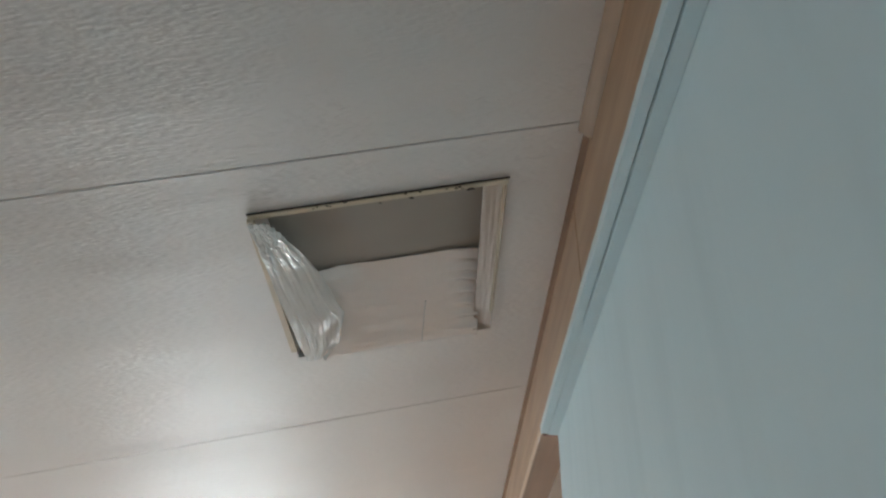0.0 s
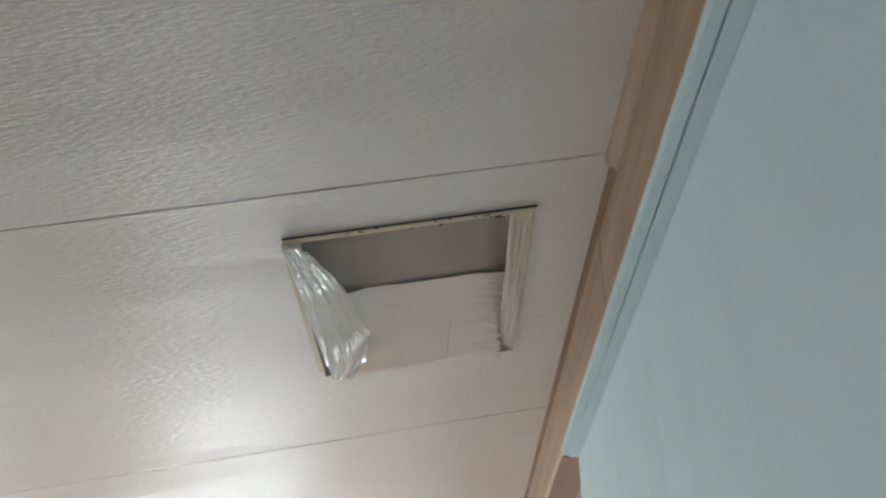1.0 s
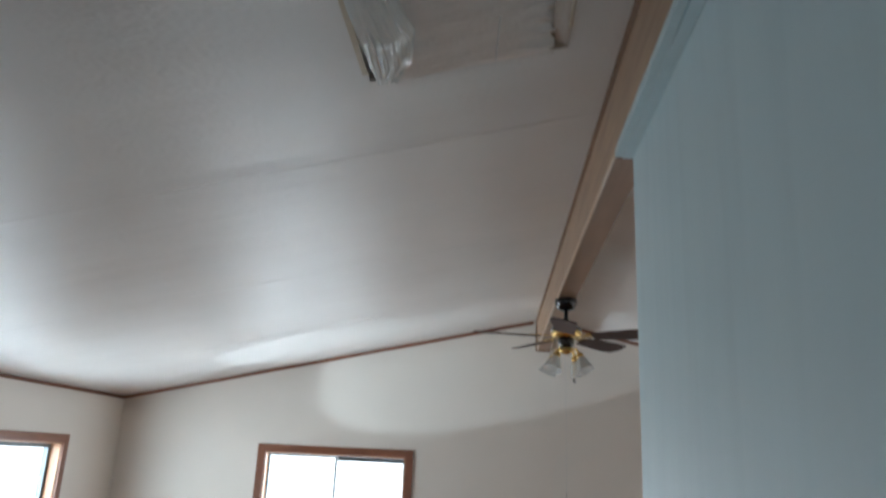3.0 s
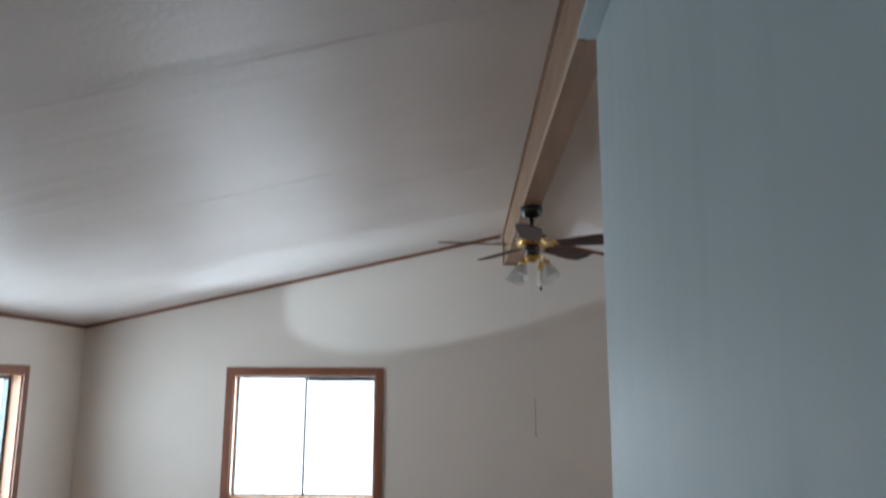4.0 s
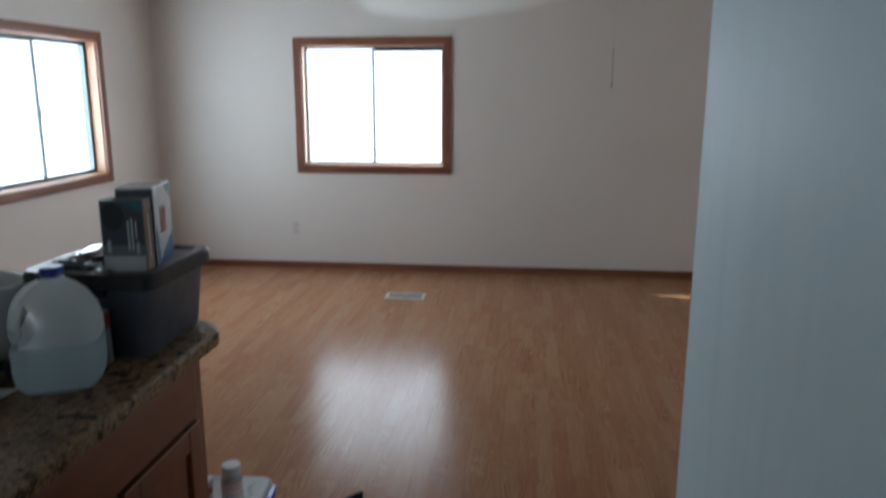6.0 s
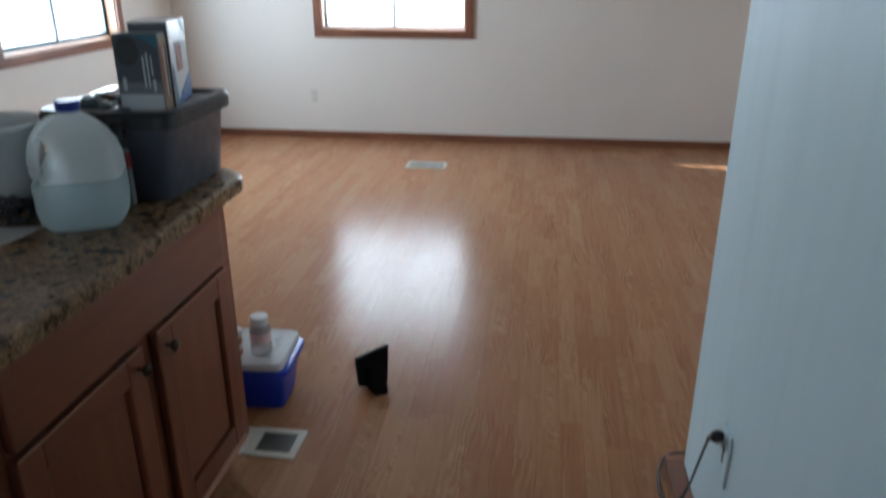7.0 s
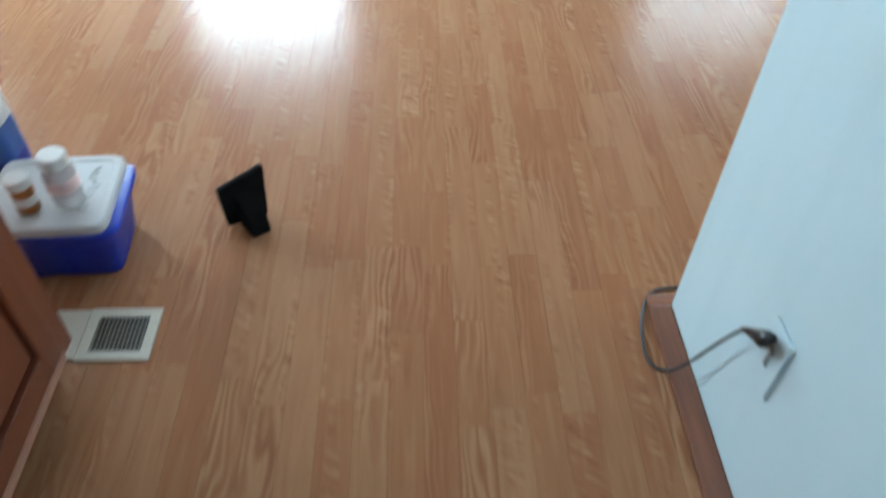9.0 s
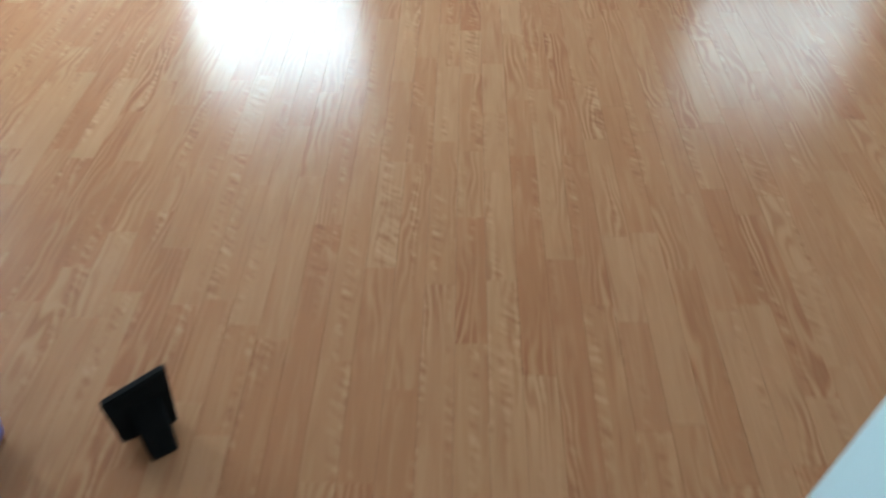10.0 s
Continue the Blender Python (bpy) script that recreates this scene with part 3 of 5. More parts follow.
mouth_strip(X0 - 0.006, X1 + 0.008, Y0 + 0.002, Y0 + 0.015, M_TAPE, 0.006)
mouth_strip(X0 - 0.008, X1 + 0.010, Y0 - 0.001, Y0 + 0.0015, M_SOOT, 0.004)
mouth_strip(X0 - 0.010, X0 + 0.004, Y0 + 0.0155, Y1 - 0.05, M_TAPE)
mouth_strip(X1 - 0.004, X1 + 0.006, Y0 + 0.0155, Y1 - 0.09, M_TAPE, 0.005)
for k in range(16):
    x = X0 + 0.06 + rng.random() * (X1 - X0 - 0.1)
    s = 0.003 + 0.006 * rng.random() ** 2
    bm = bmesh.new()
    bmesh.ops.create_icosphere(bm, subdivisions=1, radius=1, matrix=Matrix.LocRotScale((x, Y0 + 0.006 + rng.uniform(-0.008, 0.014), roof_z(x) - 0.0066), None, (s, s * 0.6, 0.0012)))
    part("mould_speck", bm, M_SOOT, shaft)


def film_sheet(fn, nu, nv, crease):
    """A crumpled sheet over fn(u, v)."""
    bm = bmesh.new()
    grid = []
    for i in range(nu + 1):
        row = []
        for j in range(nv + 1):
            u, v = i / nu, j / nv
            p, nrm = fn(u, v)
            w = crease * (noise.noise(Vector((u * 3, v * 9, 3))) + 0.5 * noise.noise(Vector((u * 8 + v * 5, v * 24, 9))) + 0.35 * abs(noise.noise(Vector((u * 30, v * 14, 2)))))
            p = p + nrm * w
            if p.y > Y1 - 0.002 or p.x < X0 + 0.002:      # lapped over the ceiling's face
                p.z = min(p.z, roof_z(p.x) - 0.0045)
            row.append(bm.verts.new(p))
        grid.append(row)
    for i in range(nu):
        for j in range(nv):
            bm.faces.new((grid[i][j], grid[i + 1][j], grid[i + 1][j + 1], grid[i][j + 1]))
    return bm


def lerp(a, b, t):
    return a + (b - a) * t


def left_film(u, v):
    # u along y from the corner, v from the mouth's edge inwards and up; the folds fan out from the corner
    y = lerp(1.406, 2.046, u)
    xr = float(np.interp(u, (0.0, 0.12, 0.38, 0.72, 0.9, 1.0), (0.040, 0.062, 0.104, 0.150, 0.128, 0.085)))
    xl = float(np.interp(u, (0.0, 0.5, 1.0), (X0 - 0.006, X0 + 0.004, X0 + 0.022)))
    x = lerp(xl, xr, v)
    bend = 0.16 * noise.noise(Vector((u * 2.4, v * 1.5, 7)))
    fan = abs(math.sin(math.pi * (5.3 * (v + bend) - 0.9 * u * v)))
    fold = (0.003 + 0.006 * u) * (1 - fan) ** 2.6 * (0.6 + 0.8 * noise.noise(Vector((u * 5, v * 4, 1))))
    crush = 0.020 * max(0.0, 1 - u / 0.34) * abs(noise.noise(Vector((u * 26, v * 7, 2)))) - 0.012 * max(0.0, 1 - u / 0.34)
    gather = 0.010 * max(0.0, (v - 0.55) / 0.45) * math.sin(30 * u + 5 * v) * max(0.0, (u - 0.45) / 0.55)
    return Vector((x, y, roof_z(x) - 0.010 + 0.036 * math.sin(math.pi * min(1, u * 1.02)) * v ** 1.5 - fold + crush + gather)), Vector((0.3, 0, -1))


def back_film(u, v):
    x = lerp(X0 + 0.035, X1 - 0.035, u)
    near = max(0.0, (u - 0.80) / 0.20)
    pucker = 0.019 * near ** 1.3 * (abs(math.sin(25 * v + 2.0 * noise.noise(Vector((v * 5, u * 4, 4))))) - 0.6)
    sag = 0.008 * v * math.exp(-((u - 0.18) / 0.16) ** 2) * math.sin(10 * v + 14 * u)
    y = lerp(2.046, 1.735, v)
    rise = float(np.interp(v, (0.0, 0.05, 1.0), (-0.006, -0.003, 0.076)))
    return Vector((x, y, roof_z(x) + rise + pucker + sag)), Vector((0, -0.5, -1))


def right_film(u, v):
    y = lerp(Y0 + 0.02, Y1 + 0.006, u)
    x = lerp(X1 + 0.004, X1 - 0.046, v)
    return Vector((x, y, roof_z(x) - 0.006 + 0.02 * v)), Vector((-0.3, 0, -1))


part("plastic_film", film_sheet(left_film, 110, 44, 0.004), M_FILM, shaft, "crumpled shiny plastic", True)
part("plastic_film", film_sheet(back_film, 90, 70, 0.0025), M_FILM_DENSE, shaft, "taut clear plastic", True)
part("crease", tube([back_film(0.66, 0.0)[0] - Vector((0, 0, 0.004)), back_film(0.672, 0.25)[0] - Vector((0, 0, 0.004)), back_film(0.685, 0.5)[0] - Vector((0, 0, 0.004))], 0.0016, 6), M_WHITE, shaft, "white fold line in the plastic")
part("plastic_film", film_sheet(right_film, 80, 14, 0.0016), glassy("grimy_film", (0.34, 0.27, 0.21), 0.4, 0.15), shaft, "puckered plastic edge", True)

# ---- structure: trims ----
bm = bmesh.new()
hexa(bm, [(LX, FY - 0.018, roof_z(LX) - 0.024), (BL - 0.03, FY - 0.018, roof_z(BL - 0.03) - 0.024), (BL - 0.03, FY - 0.0005, roof_z(BL - 0.03) - 0.024), (LX, FY - 0.0005, roof_z(LX) - 0.024),
          (LX, FY - 0.018, roof_z(LX) - 0.001), (BL - 0.03, FY - 0.018, roof_z(BL - 0.03) - 0.001), (BL - 0.03, FY - 0.0005, roof_z(BL - 0.03) - 0.001), (LX, FY - 0.0005, roof_z(LX) - 0.001)])
solo("trim_gable", bm, M_TRIM, "thin brown wood strip under the sloping ceiling", "trim", "structure")
bm = bmesh.new()
hexa(bm, [(BR + 0.01, FY - 0.018, roof_z(BR + 0.01) - 0.024), (RX, FY - 0.018, roof_z(RX) - 0.024), (RX, FY - 0.0005, roof_z(RX) - 0.024), (BR + 0.01, FY - 0.0005, roof_z(BR + 0.01) - 0.024),
          (BR + 0.01, FY - 0.018, roof_z(BR + 0.01) - 0.001), (RX, FY - 0.018, roof_z(RX) - 0.001), (RX, FY - 0.0005, roof_z(RX) - 0.001), (BR + 0.01, FY - 0.0005, roof_z(BR + 0.01) - 0.001)])
solo("trim_gable_other_half", bm, M_TRIM, "thin brown wood strip under the ceiling's other slope", "trim", "structure")
solo("trim_eaves", block(LX + 0.0005, LX + 0.018, BY, FY - 0.019, roof_z(LX) - 0.024, roof_z(LX) - 0.002), M_TRIMY, "thin brown wood strip along the side wall's top", "trim", "structure")
solo("baseboard_north", block(LX + 0.013, RX - 0.013, FY - 0.012, FY - 0.0005, 0, 0.056, bevel=0.002), M_TRIM, "dark red-brown wood baseboard", "baseboard", "structure")
solo("baseboard_west", block(LX + 0.0005, LX + 0.012, 2.4, FY - 0.0005, 0, 0.056, bevel=0.002), M_TRIMY, "dark red-brown wood baseboard", "baseboard", "structure")
solo("baseboard_partition", block(PX - 0.052, PX - 0.0005, BY, PY - 0.002, 0, 0.011, bevel=0.004), M_TRIMY, "low red-brown wood strip along the partition's foot", "baseboard", "structure")
solo("baseboard_partition_end", block(PX - 0.052, PX + 0.105, PY - 0.0015, PY + 0.030, 0, 0.011, bevel=0.004), M_TRIM, "short low strip round the partition's end", "baseboard", "structure")

# ---- windows ----
def window(name, width, height, label, sash_right=True, f=0.026):
    """Built facing -y in its own space: x across, z up, the room face of the wall at y = 0, centre of the opening at the origin."""
    w = thing(name, (0, 0, 0), label, "window", kind="structure")
    hw, hh, t = width / 2, height / 2, 0.055

    def p(n, bm, m, parent=w, lab=""):
        return put(part(n, bm, m, parent, lab))
    for sx in (-1, 1):
        x0, x1 = sorted((sx * (hw - 0.004), sx * (hw + t)))
        p("casing", block(x0, x1, -0.016, -0.0005, -hh - t, hh + t, bevel=0.003), M_TRIMZ)
        a, b = sorted((sx * (hw - 0.014), sx * hw))
        p("jamb", block(a, b, 0, WT - 0.012, -hh, hh), M_JAMB)
    for sz in (-1, 1):
        z0, z1 = sorted((sz * (hh - 0.004), sz * (hh + t)))
        p("casing", block(-hw + 0.004, hw - 0.004, -0.0155, -0.0005, z0, z1, bevel=0.003), M_TRIM)
        a, b = sorted((sz * (hh - 0.014), sz * hh))
        p("sill" if sz < 0 else "head", block(-hw + 0.0145, hw - 0.0145, 0, WT - 0.012, a, b), M_JAMB)
    iw, ih = hw - 0.015, hh - 0.015
    frame_y = (WT - 0.05, WT - 0.014)
    fr = p("frame", slab(slab(slab(block(-iw, -iw + f, *frame_y, -ih, ih), iw - f, iw, *frame_y, -ih, ih), -iw + f, iw - f, *frame_y, -ih, -ih + f), -iw + f, iw - f, *frame_y, ih - f, ih), M_ALU, w, "dark aluminium frame")
    p("meeting_stile", block(-max(0.0085, f * 0.46), max(0.0085, f * 0.46), WT - 0.062, WT - 0.0505, -ih + 0.002, ih - 0.002, bevel=0.002), M_ALU)
    p("sash_rail", block(0.0125 if sash_right else -iw + 0.003, iw - 0.003 if sash_right else -0.0125, WT - 0.062, WT - 0.0505, ih - 0.034, ih - 0.004), M_ALU)
    p("latch", block(-0.008, 0.008, WT - 0.072, WT - 0.0625, -0.04, 0.03, bevel=0.003), M_ALU)
    for x0, x1 in ((-iw + f, -0.002), (0.002, iw - f)):
        g = p("pane", block(x0, x1, WT - 0.036, WT - 0.032, -ih + f, ih - f), M_GLASS)
        g.visible_shadow = False
    return w


wf = window("window_1", W_FAR[1] - W_FAR[0], W_FAR[3] - W_FAR[2], "sliding window with red-brown wood casing in the gable wall", f=0.013)
wf.matrix_world = pose((W_FAR[0] + W_FAR[1]) / 2, FY, (W_FAR[2] + W_FAR[3]) / 2)
copy_thing(wf, pose((W_FAR2[0] + W_FAR2[1]) / 2, FY, (W_FAR2[2] + W_FAR2[3]) / 2)).name = "window_2"
wl = window("window_3", W_LEFT[1] - W_LEFT[0], W_LEFT[3] - W_LEFT[2], "sliding window with red-brown wood casing in the low side wall", False)
wl.matrix_world = pose(LX, (W_LEFT[0] + W_LEFT[1]) / 2, (W_LEFT[2] + W_LEFT[3]) / 2, 0, 0, 90)
# unseen back window, put in for the fill lamp behind it
wk = window("window_4", W_BACK[1] - W_BACK[0], W_BACK[3] - W_BACK[2], "window with red-brown wood casing added out of view behind the kitchen for light", False)
wk.matrix_world = pose((W_BACK[0] + W_BACK[1]) / 2, BY, (W_BACK[2] + W_BACK[3]) / 2, 0, 0, 180)

# unseen window, added to carry the east fill light
we = window("window_5", W_EAST[1] - W_EAST[0], W_EAST[3] - W_EAST[2], "sliding window added out of view in the far half's side wall as a light source")
we.matrix_world = pose(RX, (W_EAST[0] + W_EAST[1]) / 2, (W_EAST[2] + W_EAST[3]) / 2, 0, 0, -90)

# bright overcast distance outside the windows
def glow(name, bm, strength, colour):
    g = Graph(name)
    n = g.noise(g.coords(), 0.35, 3)
    g.set(Base_Color=(0.0, 0.0, 0.0), Roughness=1.0, Emission_Strength=strength, Emission_Color=g.mix(n, colour, (1.0, 1.0, 1.0)))
    return solo(name, bm, g.m, "bright hazy white distance outside the windows", "backdrop", "structure")


glow("backdrop_north", block(-7.0, 9.0, FY + 4.0, FY + 4.1, -0.7, 4.5), 0.9, (0.93, 0.97, 1.0))
glow("backdrop_west", block(-6.6, -6.5, -4.0, 14.0, -0.7, 2.4), 0.9, (0.86, 0.95, 0.97))

# house added unseen beyond the low side wall to keep sun off its windows
blocker = thing("neighbour_house", (-9, 0, -0.7), "pale-sided house shape added unseen to block the sun", "house")
part("wall", block(-11, -7.2, -9, 6.9, -0.7, 3.9), M_SIDING, blocker)
bm = bmesh.new()
hexa(bm, [(-11.3, -9.3, 3.9), (-6.9, -9.3, 3.9), (-6.9, 7.1, 3.9), (-11.3, 7.1, 3.9), (-9.3, -9.3, 4.8), (-8.9, -9.3, 4.8), (-8.9, 7.1, 4.8), (-9.3, 7.1, 4.8)])
part("roof", bm, M_ROOF, blocker)

# ---- kitchen peninsula ----
CAB_END, CAB_W = 2.130, 0.855
FRAME_X, DOOR_X = -0.474, -0.455


def framed_door(name, y0, y1, z0, z1, parent):
    """Shaker-like door: stiles, rails and a recessed field with a bevelled edge, as one board set."""
    s = 0.058
    a, b, c, e = y0 + s + 0.001, y1 - s - 0.001, z0 + s + 0.001, z1 - s - 0.001
    bm = bmesh.new()
    hexa(bm, [(FRAME_X + 0.001, a, c), (FRAME_X + 0.001, b, c), (FRAME_X + 0.001, b, e), (FRAME_X + 0.001, a, e),
              (DOOR_X - 0.010, a + 0.008, c + 0.008), (DOOR_X - 0.010, b - 0.008, c + 0.008), (DOOR_X - 0.010, b - 0.008, e - 0.008), (DOOR_X - 0.010, a + 0.008, e - 0.008)])
    d = part(name, bm, M_CAB, parent)
    for y in (y0, y1 - s):
        part("stile", block(FRAME_X + 0.001, DOOR_X, y, y + s, z0, z1, bevel=0.004), M_CAB, d)
    part("rail", block(FRAME_X + 0.001, DOOR_X - 0.0005, y0 + s + 0.0005, y1 - s - 0.0005, z1 - s, z1, bevel=0.004), M_CABY, d)
    part("rail", block(FRAME_X + 0.001, DOOR_X - 0.0005, y0 + s + 0.0005, y1 - s - 0.0005, z0, z0 + s, bevel=0.004), M_CABY, d)
    # paler strips carry the light on the door's edges in their colour
    part("worn_edge", block(FRAME_X + 0.001, DOOR_X + 0.002, y0 + 0.002, y1 - 0.002, z0 - 0.020, z0 - 0.0005, bevel=0.004), M_EDGE_LIT, d, "dusty lower edge, paler for painted bounce light")
    part("worn_edge", block(DOOR_X - 0.002, DOOR_X + 0.0012, y0 + 0.002, y1 - 0.002, z1 - 0.004, z1 + 0.0015, bevel=0.001), M_EDGE_LIT, d, "dusty upper edge, paler for a painted highlight")
    return d


def knob(y, z, parent):
    bm = bmesh.new()
    prof = [(0.0045, 0.0), (0.0045, 0.010), (0.012, 0.015), (0.0145, 0.020), (0.011, 0.025), (0.004, 0.0268)]
    rings(bm, [[(DOOR_X + d, y + r * math.cos(2 * math.pi * i / 16), z + r * math.sin(2 * math.pi * i / 16)) for i in range(16)] for r, d in prof])
    return part("knob", bm, M_BRONZE, parent, "dark bronze knob", True)


def base_cabinet():
    y1, y0 = CAB_END, CAB_END - CAB_W
    cab = thing("base_cabinet", (FRAME_X, y1, 0), "red-brown stained wooden base cabinet with two doors and a drawer", "cabinet", "peninsula cabinets")
    bm = block(-1.02, FRAME_X - 0.0205, y0 + 0.0135, y1 - 0.001, 0.095, 0.826)
    part("body", bm, M_CAB, cab)
    part("toe_kick", block(-1.0, FRAME_X - 0.062, y0 + 0.0135, y1 - 0.001, 0.0, 0.0945), M_CABY, cab, "recessed dark toe kick")
    for a, b in ((y0 + 0.0135, y0 + 0.046), (y1 - 0.046, y1 + 0.0130)):
        part("stile", block(FRAME_X - 0.02, FRAME_X, a, b, 0.095, 0.826, bevel=0.0015), M_CAB, cab)
    for a, b in ((0.095, 0.135), (0.610, 0.660), (0.780, 0.826)):
        part("frame_rail", block(FRAME_X - 0.02, FRAME_X - 0.0005, y0 + 0.0465, y1 - 0.0465, a, b, bevel=0.0015), M_CABY, cab)
    part("end_panel", block(-1.02, FRAME_X - 0.0205, y1 - 0.0005, y1 + 0.013, 0.095, 0.826), M_CAB, cab)
    mid = y0 + 0.425
    part("mullion", block(FRAME_X - 0.02, FRAME_X - 0.0008, mid - 0.03, mid + 0.03, 0.1355, 0.6095), M_CAB, cab)
    drawer = part("drawer_front", block(FRAME_X + 0.001, DOOR_X, y0 + 0.032, y1 - 0.052, 0.645, 0.793, bevel=0.006), M_CABY, cab)
    d1 = framed_door("door", y0 + 0.030, mid - 0.026, 0.140, 0.632, cab)
    d2 = framed_door("door", mid + 0.030, y1 - 0.048, 0.140, 0.632, cab)
    knob(mid - 0.052, 0.594, d1)
    knob(mid + 0.060, 0.588, d2)
    return cab


first = base_cabinet()
for k in (1, 2):
    copy_thing(first, pose(FRAME_X, CAB_END - k * CAB_W, 0))

# continuous stone worktop with an eased edge and a clipped corner
bm = bmesh.new()
outline = [(-1.06, -0.46), (-0.398, -0.46), (-0.394, -0.45), (-0.394, 2.085), (-0.405, 2.118), (-0.430, 2.150), (-0.460, 2.168), (-0.50, 2.174), (-1.06, 2.174)]
loops = []
for z, o in ((0.8265, 0.006), (0.8305, 0.0), (0.857, 0.0), (0.862, 0.003), (0.865, 0.010)):
    loops.append([(x - o * (1 if x > -0.8 else -1), y - o * (1 if y > 1.0 else -1), z) for x, y in outline])
rings(bm, loops)
solo("worktop", bm, M_GRANITE, "polished brown and black speckled granite worktop", "worktop")
TOP = 0.865

# gallon jug, half full
jug = thing("water_jug", (-0.566, 1.742, TOP), "milky plastic gallon jug half full of water, navy cap", "jug", turn=24)
prof = [(0.050, 0.0), (0.062, 0.004), (0.072, 0.018), (0.0755, 0.045), (0.0755, 0.100), (0.0745, 0.128), (0.069, 0.155), (0.057, 0.180), (0.040, 0.200), (0.024, 0.212), (0.0185, 0.216), (0.0185, 0.226)]


HANDLE = radians(196)


def jug_loop(r, z, k=1.0):
    pts = squircle(0, 0, z, r * k * 1.05, r * k * 1.05, lerp(4.2, 2.0, min(1, max(0, (z - 0.12) / 0.09))), 40)
    # the corner behind the handle is cut flat
    w = max(0.0, math.sin(math.pi * min(1.0, max(0.0, (z - 0.085) / 0.118)))) ** 0.5
    limit = lerp(0.125, 0.041, w)
    c, si = math.cos(HANDLE), math.sin(HANDLE)
    out = []
    for x, y, zz in pts:
        d = x * c + y * si
        if d > limit:
            x, y = x - (d - limit) * c, y - (d - limit) * si
        out.append((x, y, zz))
    return out


fine_prof = []
for (r0, z0), (r1, z1) in zip(prof, prof[1:]):
    steps = max(1, int((z1 - z0) / 0.008))
    fine_prof += [(lerp(r0, r1, i / steps), lerp(z0, z1, i / steps)) for i in range(steps)]
fine_prof.append(prof[-1])
put(part("shell", rings(bmesh.new(), [jug_loop(r, z) for r, z in fine_prof]), M_MILKY, jug, "", True))
put(part("water", rings(bmesh.new(), [jug_loop(r, z, 1.006) for r, z in fine_prof if 0.003 < z < 0.104]), M_WATER, jug, "clear water filling the lower half", True))
hp = [(r * math.cos(HANDLE), r * math.sin(HANDLE), z) for r, z in ((0.022, 0.206), (0.046, 0.194), (0.064, 0.170), (0.073, 0.138), (0.073, 0.106), (0.060, 0.078))]
put(part("handle", tube(curve_points(hp), 0.0112, 12), M_MILKY, jug, "", True))
put(part("cap", lathe([(0.0195, 0.0), (0.0215, 0.002), (0.0215, 0.017), (0.019, 0.020), (0.0, 0.0203)], (0, 0, 0.2185), 28, False), M_NAVY, jug, "navy blue screw cap", False))

# grey tote with a black lid
tote = thing("storage_tote", (-0.582, 2.018, TOP), "grey plastic storage tote with a black lid on the worktop", "storage tote")
bm = bmesh.new()
rings(bm, [squircle(0, 0, z, rx, ry, 9, 40) for z, rx, ry in ((0.0, 0.114, 0.128), (0.004, 0.121, 0.134), (0.150, 0.135, 0.147), (0.153, 0.140, 0.152), (0.166, 0.141, 0.153))])
put(part("bin", bm, M_GREY_TOTE, tote, "grey tapered bin", True))
bm = bmesh.new()
rings(bm, [squircle(0, 0, z, rx, ry, 9, 40) for z, rx, ry in ((0.158, 0.144, 0.156), (0.158, 0.151, 0.163), (0.184, 0.151, 0.163), (0.193, 0.146, 0.158), (0.193, 0.128, 0.140), (0.186, 0.118, 0.130), (0.186, 0.060, 0.080))])
put(part("lid", bm, plastic("black_lid", (0.012, 0.012, 0.014), 0.36), tote, "black snap-on lid"))
for sy in (-1, 1):
    put(part("latch", block(-0.05, 0.05, sy * 0.160 - 0.007, sy * 0.160 + 0.007, 0.140, 0.178, bevel=0.004), M_BLACK, tote))
LID = TOP + 0.1865

# two printed cartons standing on the lid, one behind the other
M_CHARCOAL = plastic("charcoal_print", (0.055, 0.065, 0.08), 0.45)
M_TAN = plastic("tan_card_edge", (0.30, 0.22, 0.15), 0.6)


def face_poly(pts, axis, at, m, name, parent, lab=""):
    bm = bmesh.new()
    if axis == "x":
        lo = [bm.verts.new((at, a, b)) for a, b in pts]
        hi = [bm.verts.new((at + 0.0008, a, b)) for a, b in pts]
    else:
        lo = [bm.verts.new((a, at, b)) for a, b in pts]
        hi = [bm.verts.new((a, at - 0.0008, b)) for a, b in pts]
    n = len(pts)
    bm.faces.new(hi)
    for i in range(n):
        bm.faces.new((lo[i], lo[(i + 1) % n], hi[(i + 1) % n], hi[i]))
    bmesh.ops.recalc_face_normals(bm, faces=bm.faces[:])
    return put(part(name, bm, m, parent, lab))


def disc(cx, cz, rx, rz, n=22):
    return [(cx + rx * math.cos(2 * math.pi * i / n), cz + rz * math.sin(2 * math.pi * i / n)) for i in range(n)]


def bar(a0, a1, b0, b1):
    return [(a0, b0), (a1, b0), (a1, b1), (a0, b1)]


E_ = 0.0004
cart = thing("carton", (-0.512, 1.928, LID), "dark teal and grey printed carton standing on the tote", "box", "cartons on the tote", turn=8)
CW, CD, CH = 0.046, 0.022, 0.157
put(part("shell", block(-CW, CW, -CD, CD, 0, CH, bevel=0.002), M_GREYINK, cart))
face_poly(bar(-CW + 0.002, CW - 0.002, 0.060, CH - 0.002), "y", -CD - E_, M_CHARCOAL, "print_panel", cart)
face_poly(bar(-CW + 0.002, CW - 0.002, 0.002, 0.036), "y", -CD - E_, M_CARD, "print_panel", cart)
face_poly([(-0.010, CH - 0.003), (CW - 0.003, CH - 0.003), (CW - 0.003, CH - 0.030), (0.022, CH - 0.014)], "y", -CD - 0.0014, M_TEAL, "print_corner", cart)
face_poly(disc(-0.018, 0.122, 0.024, 0.030), "y", -CD - 0.0014, M_INK, "print_disc", cart)
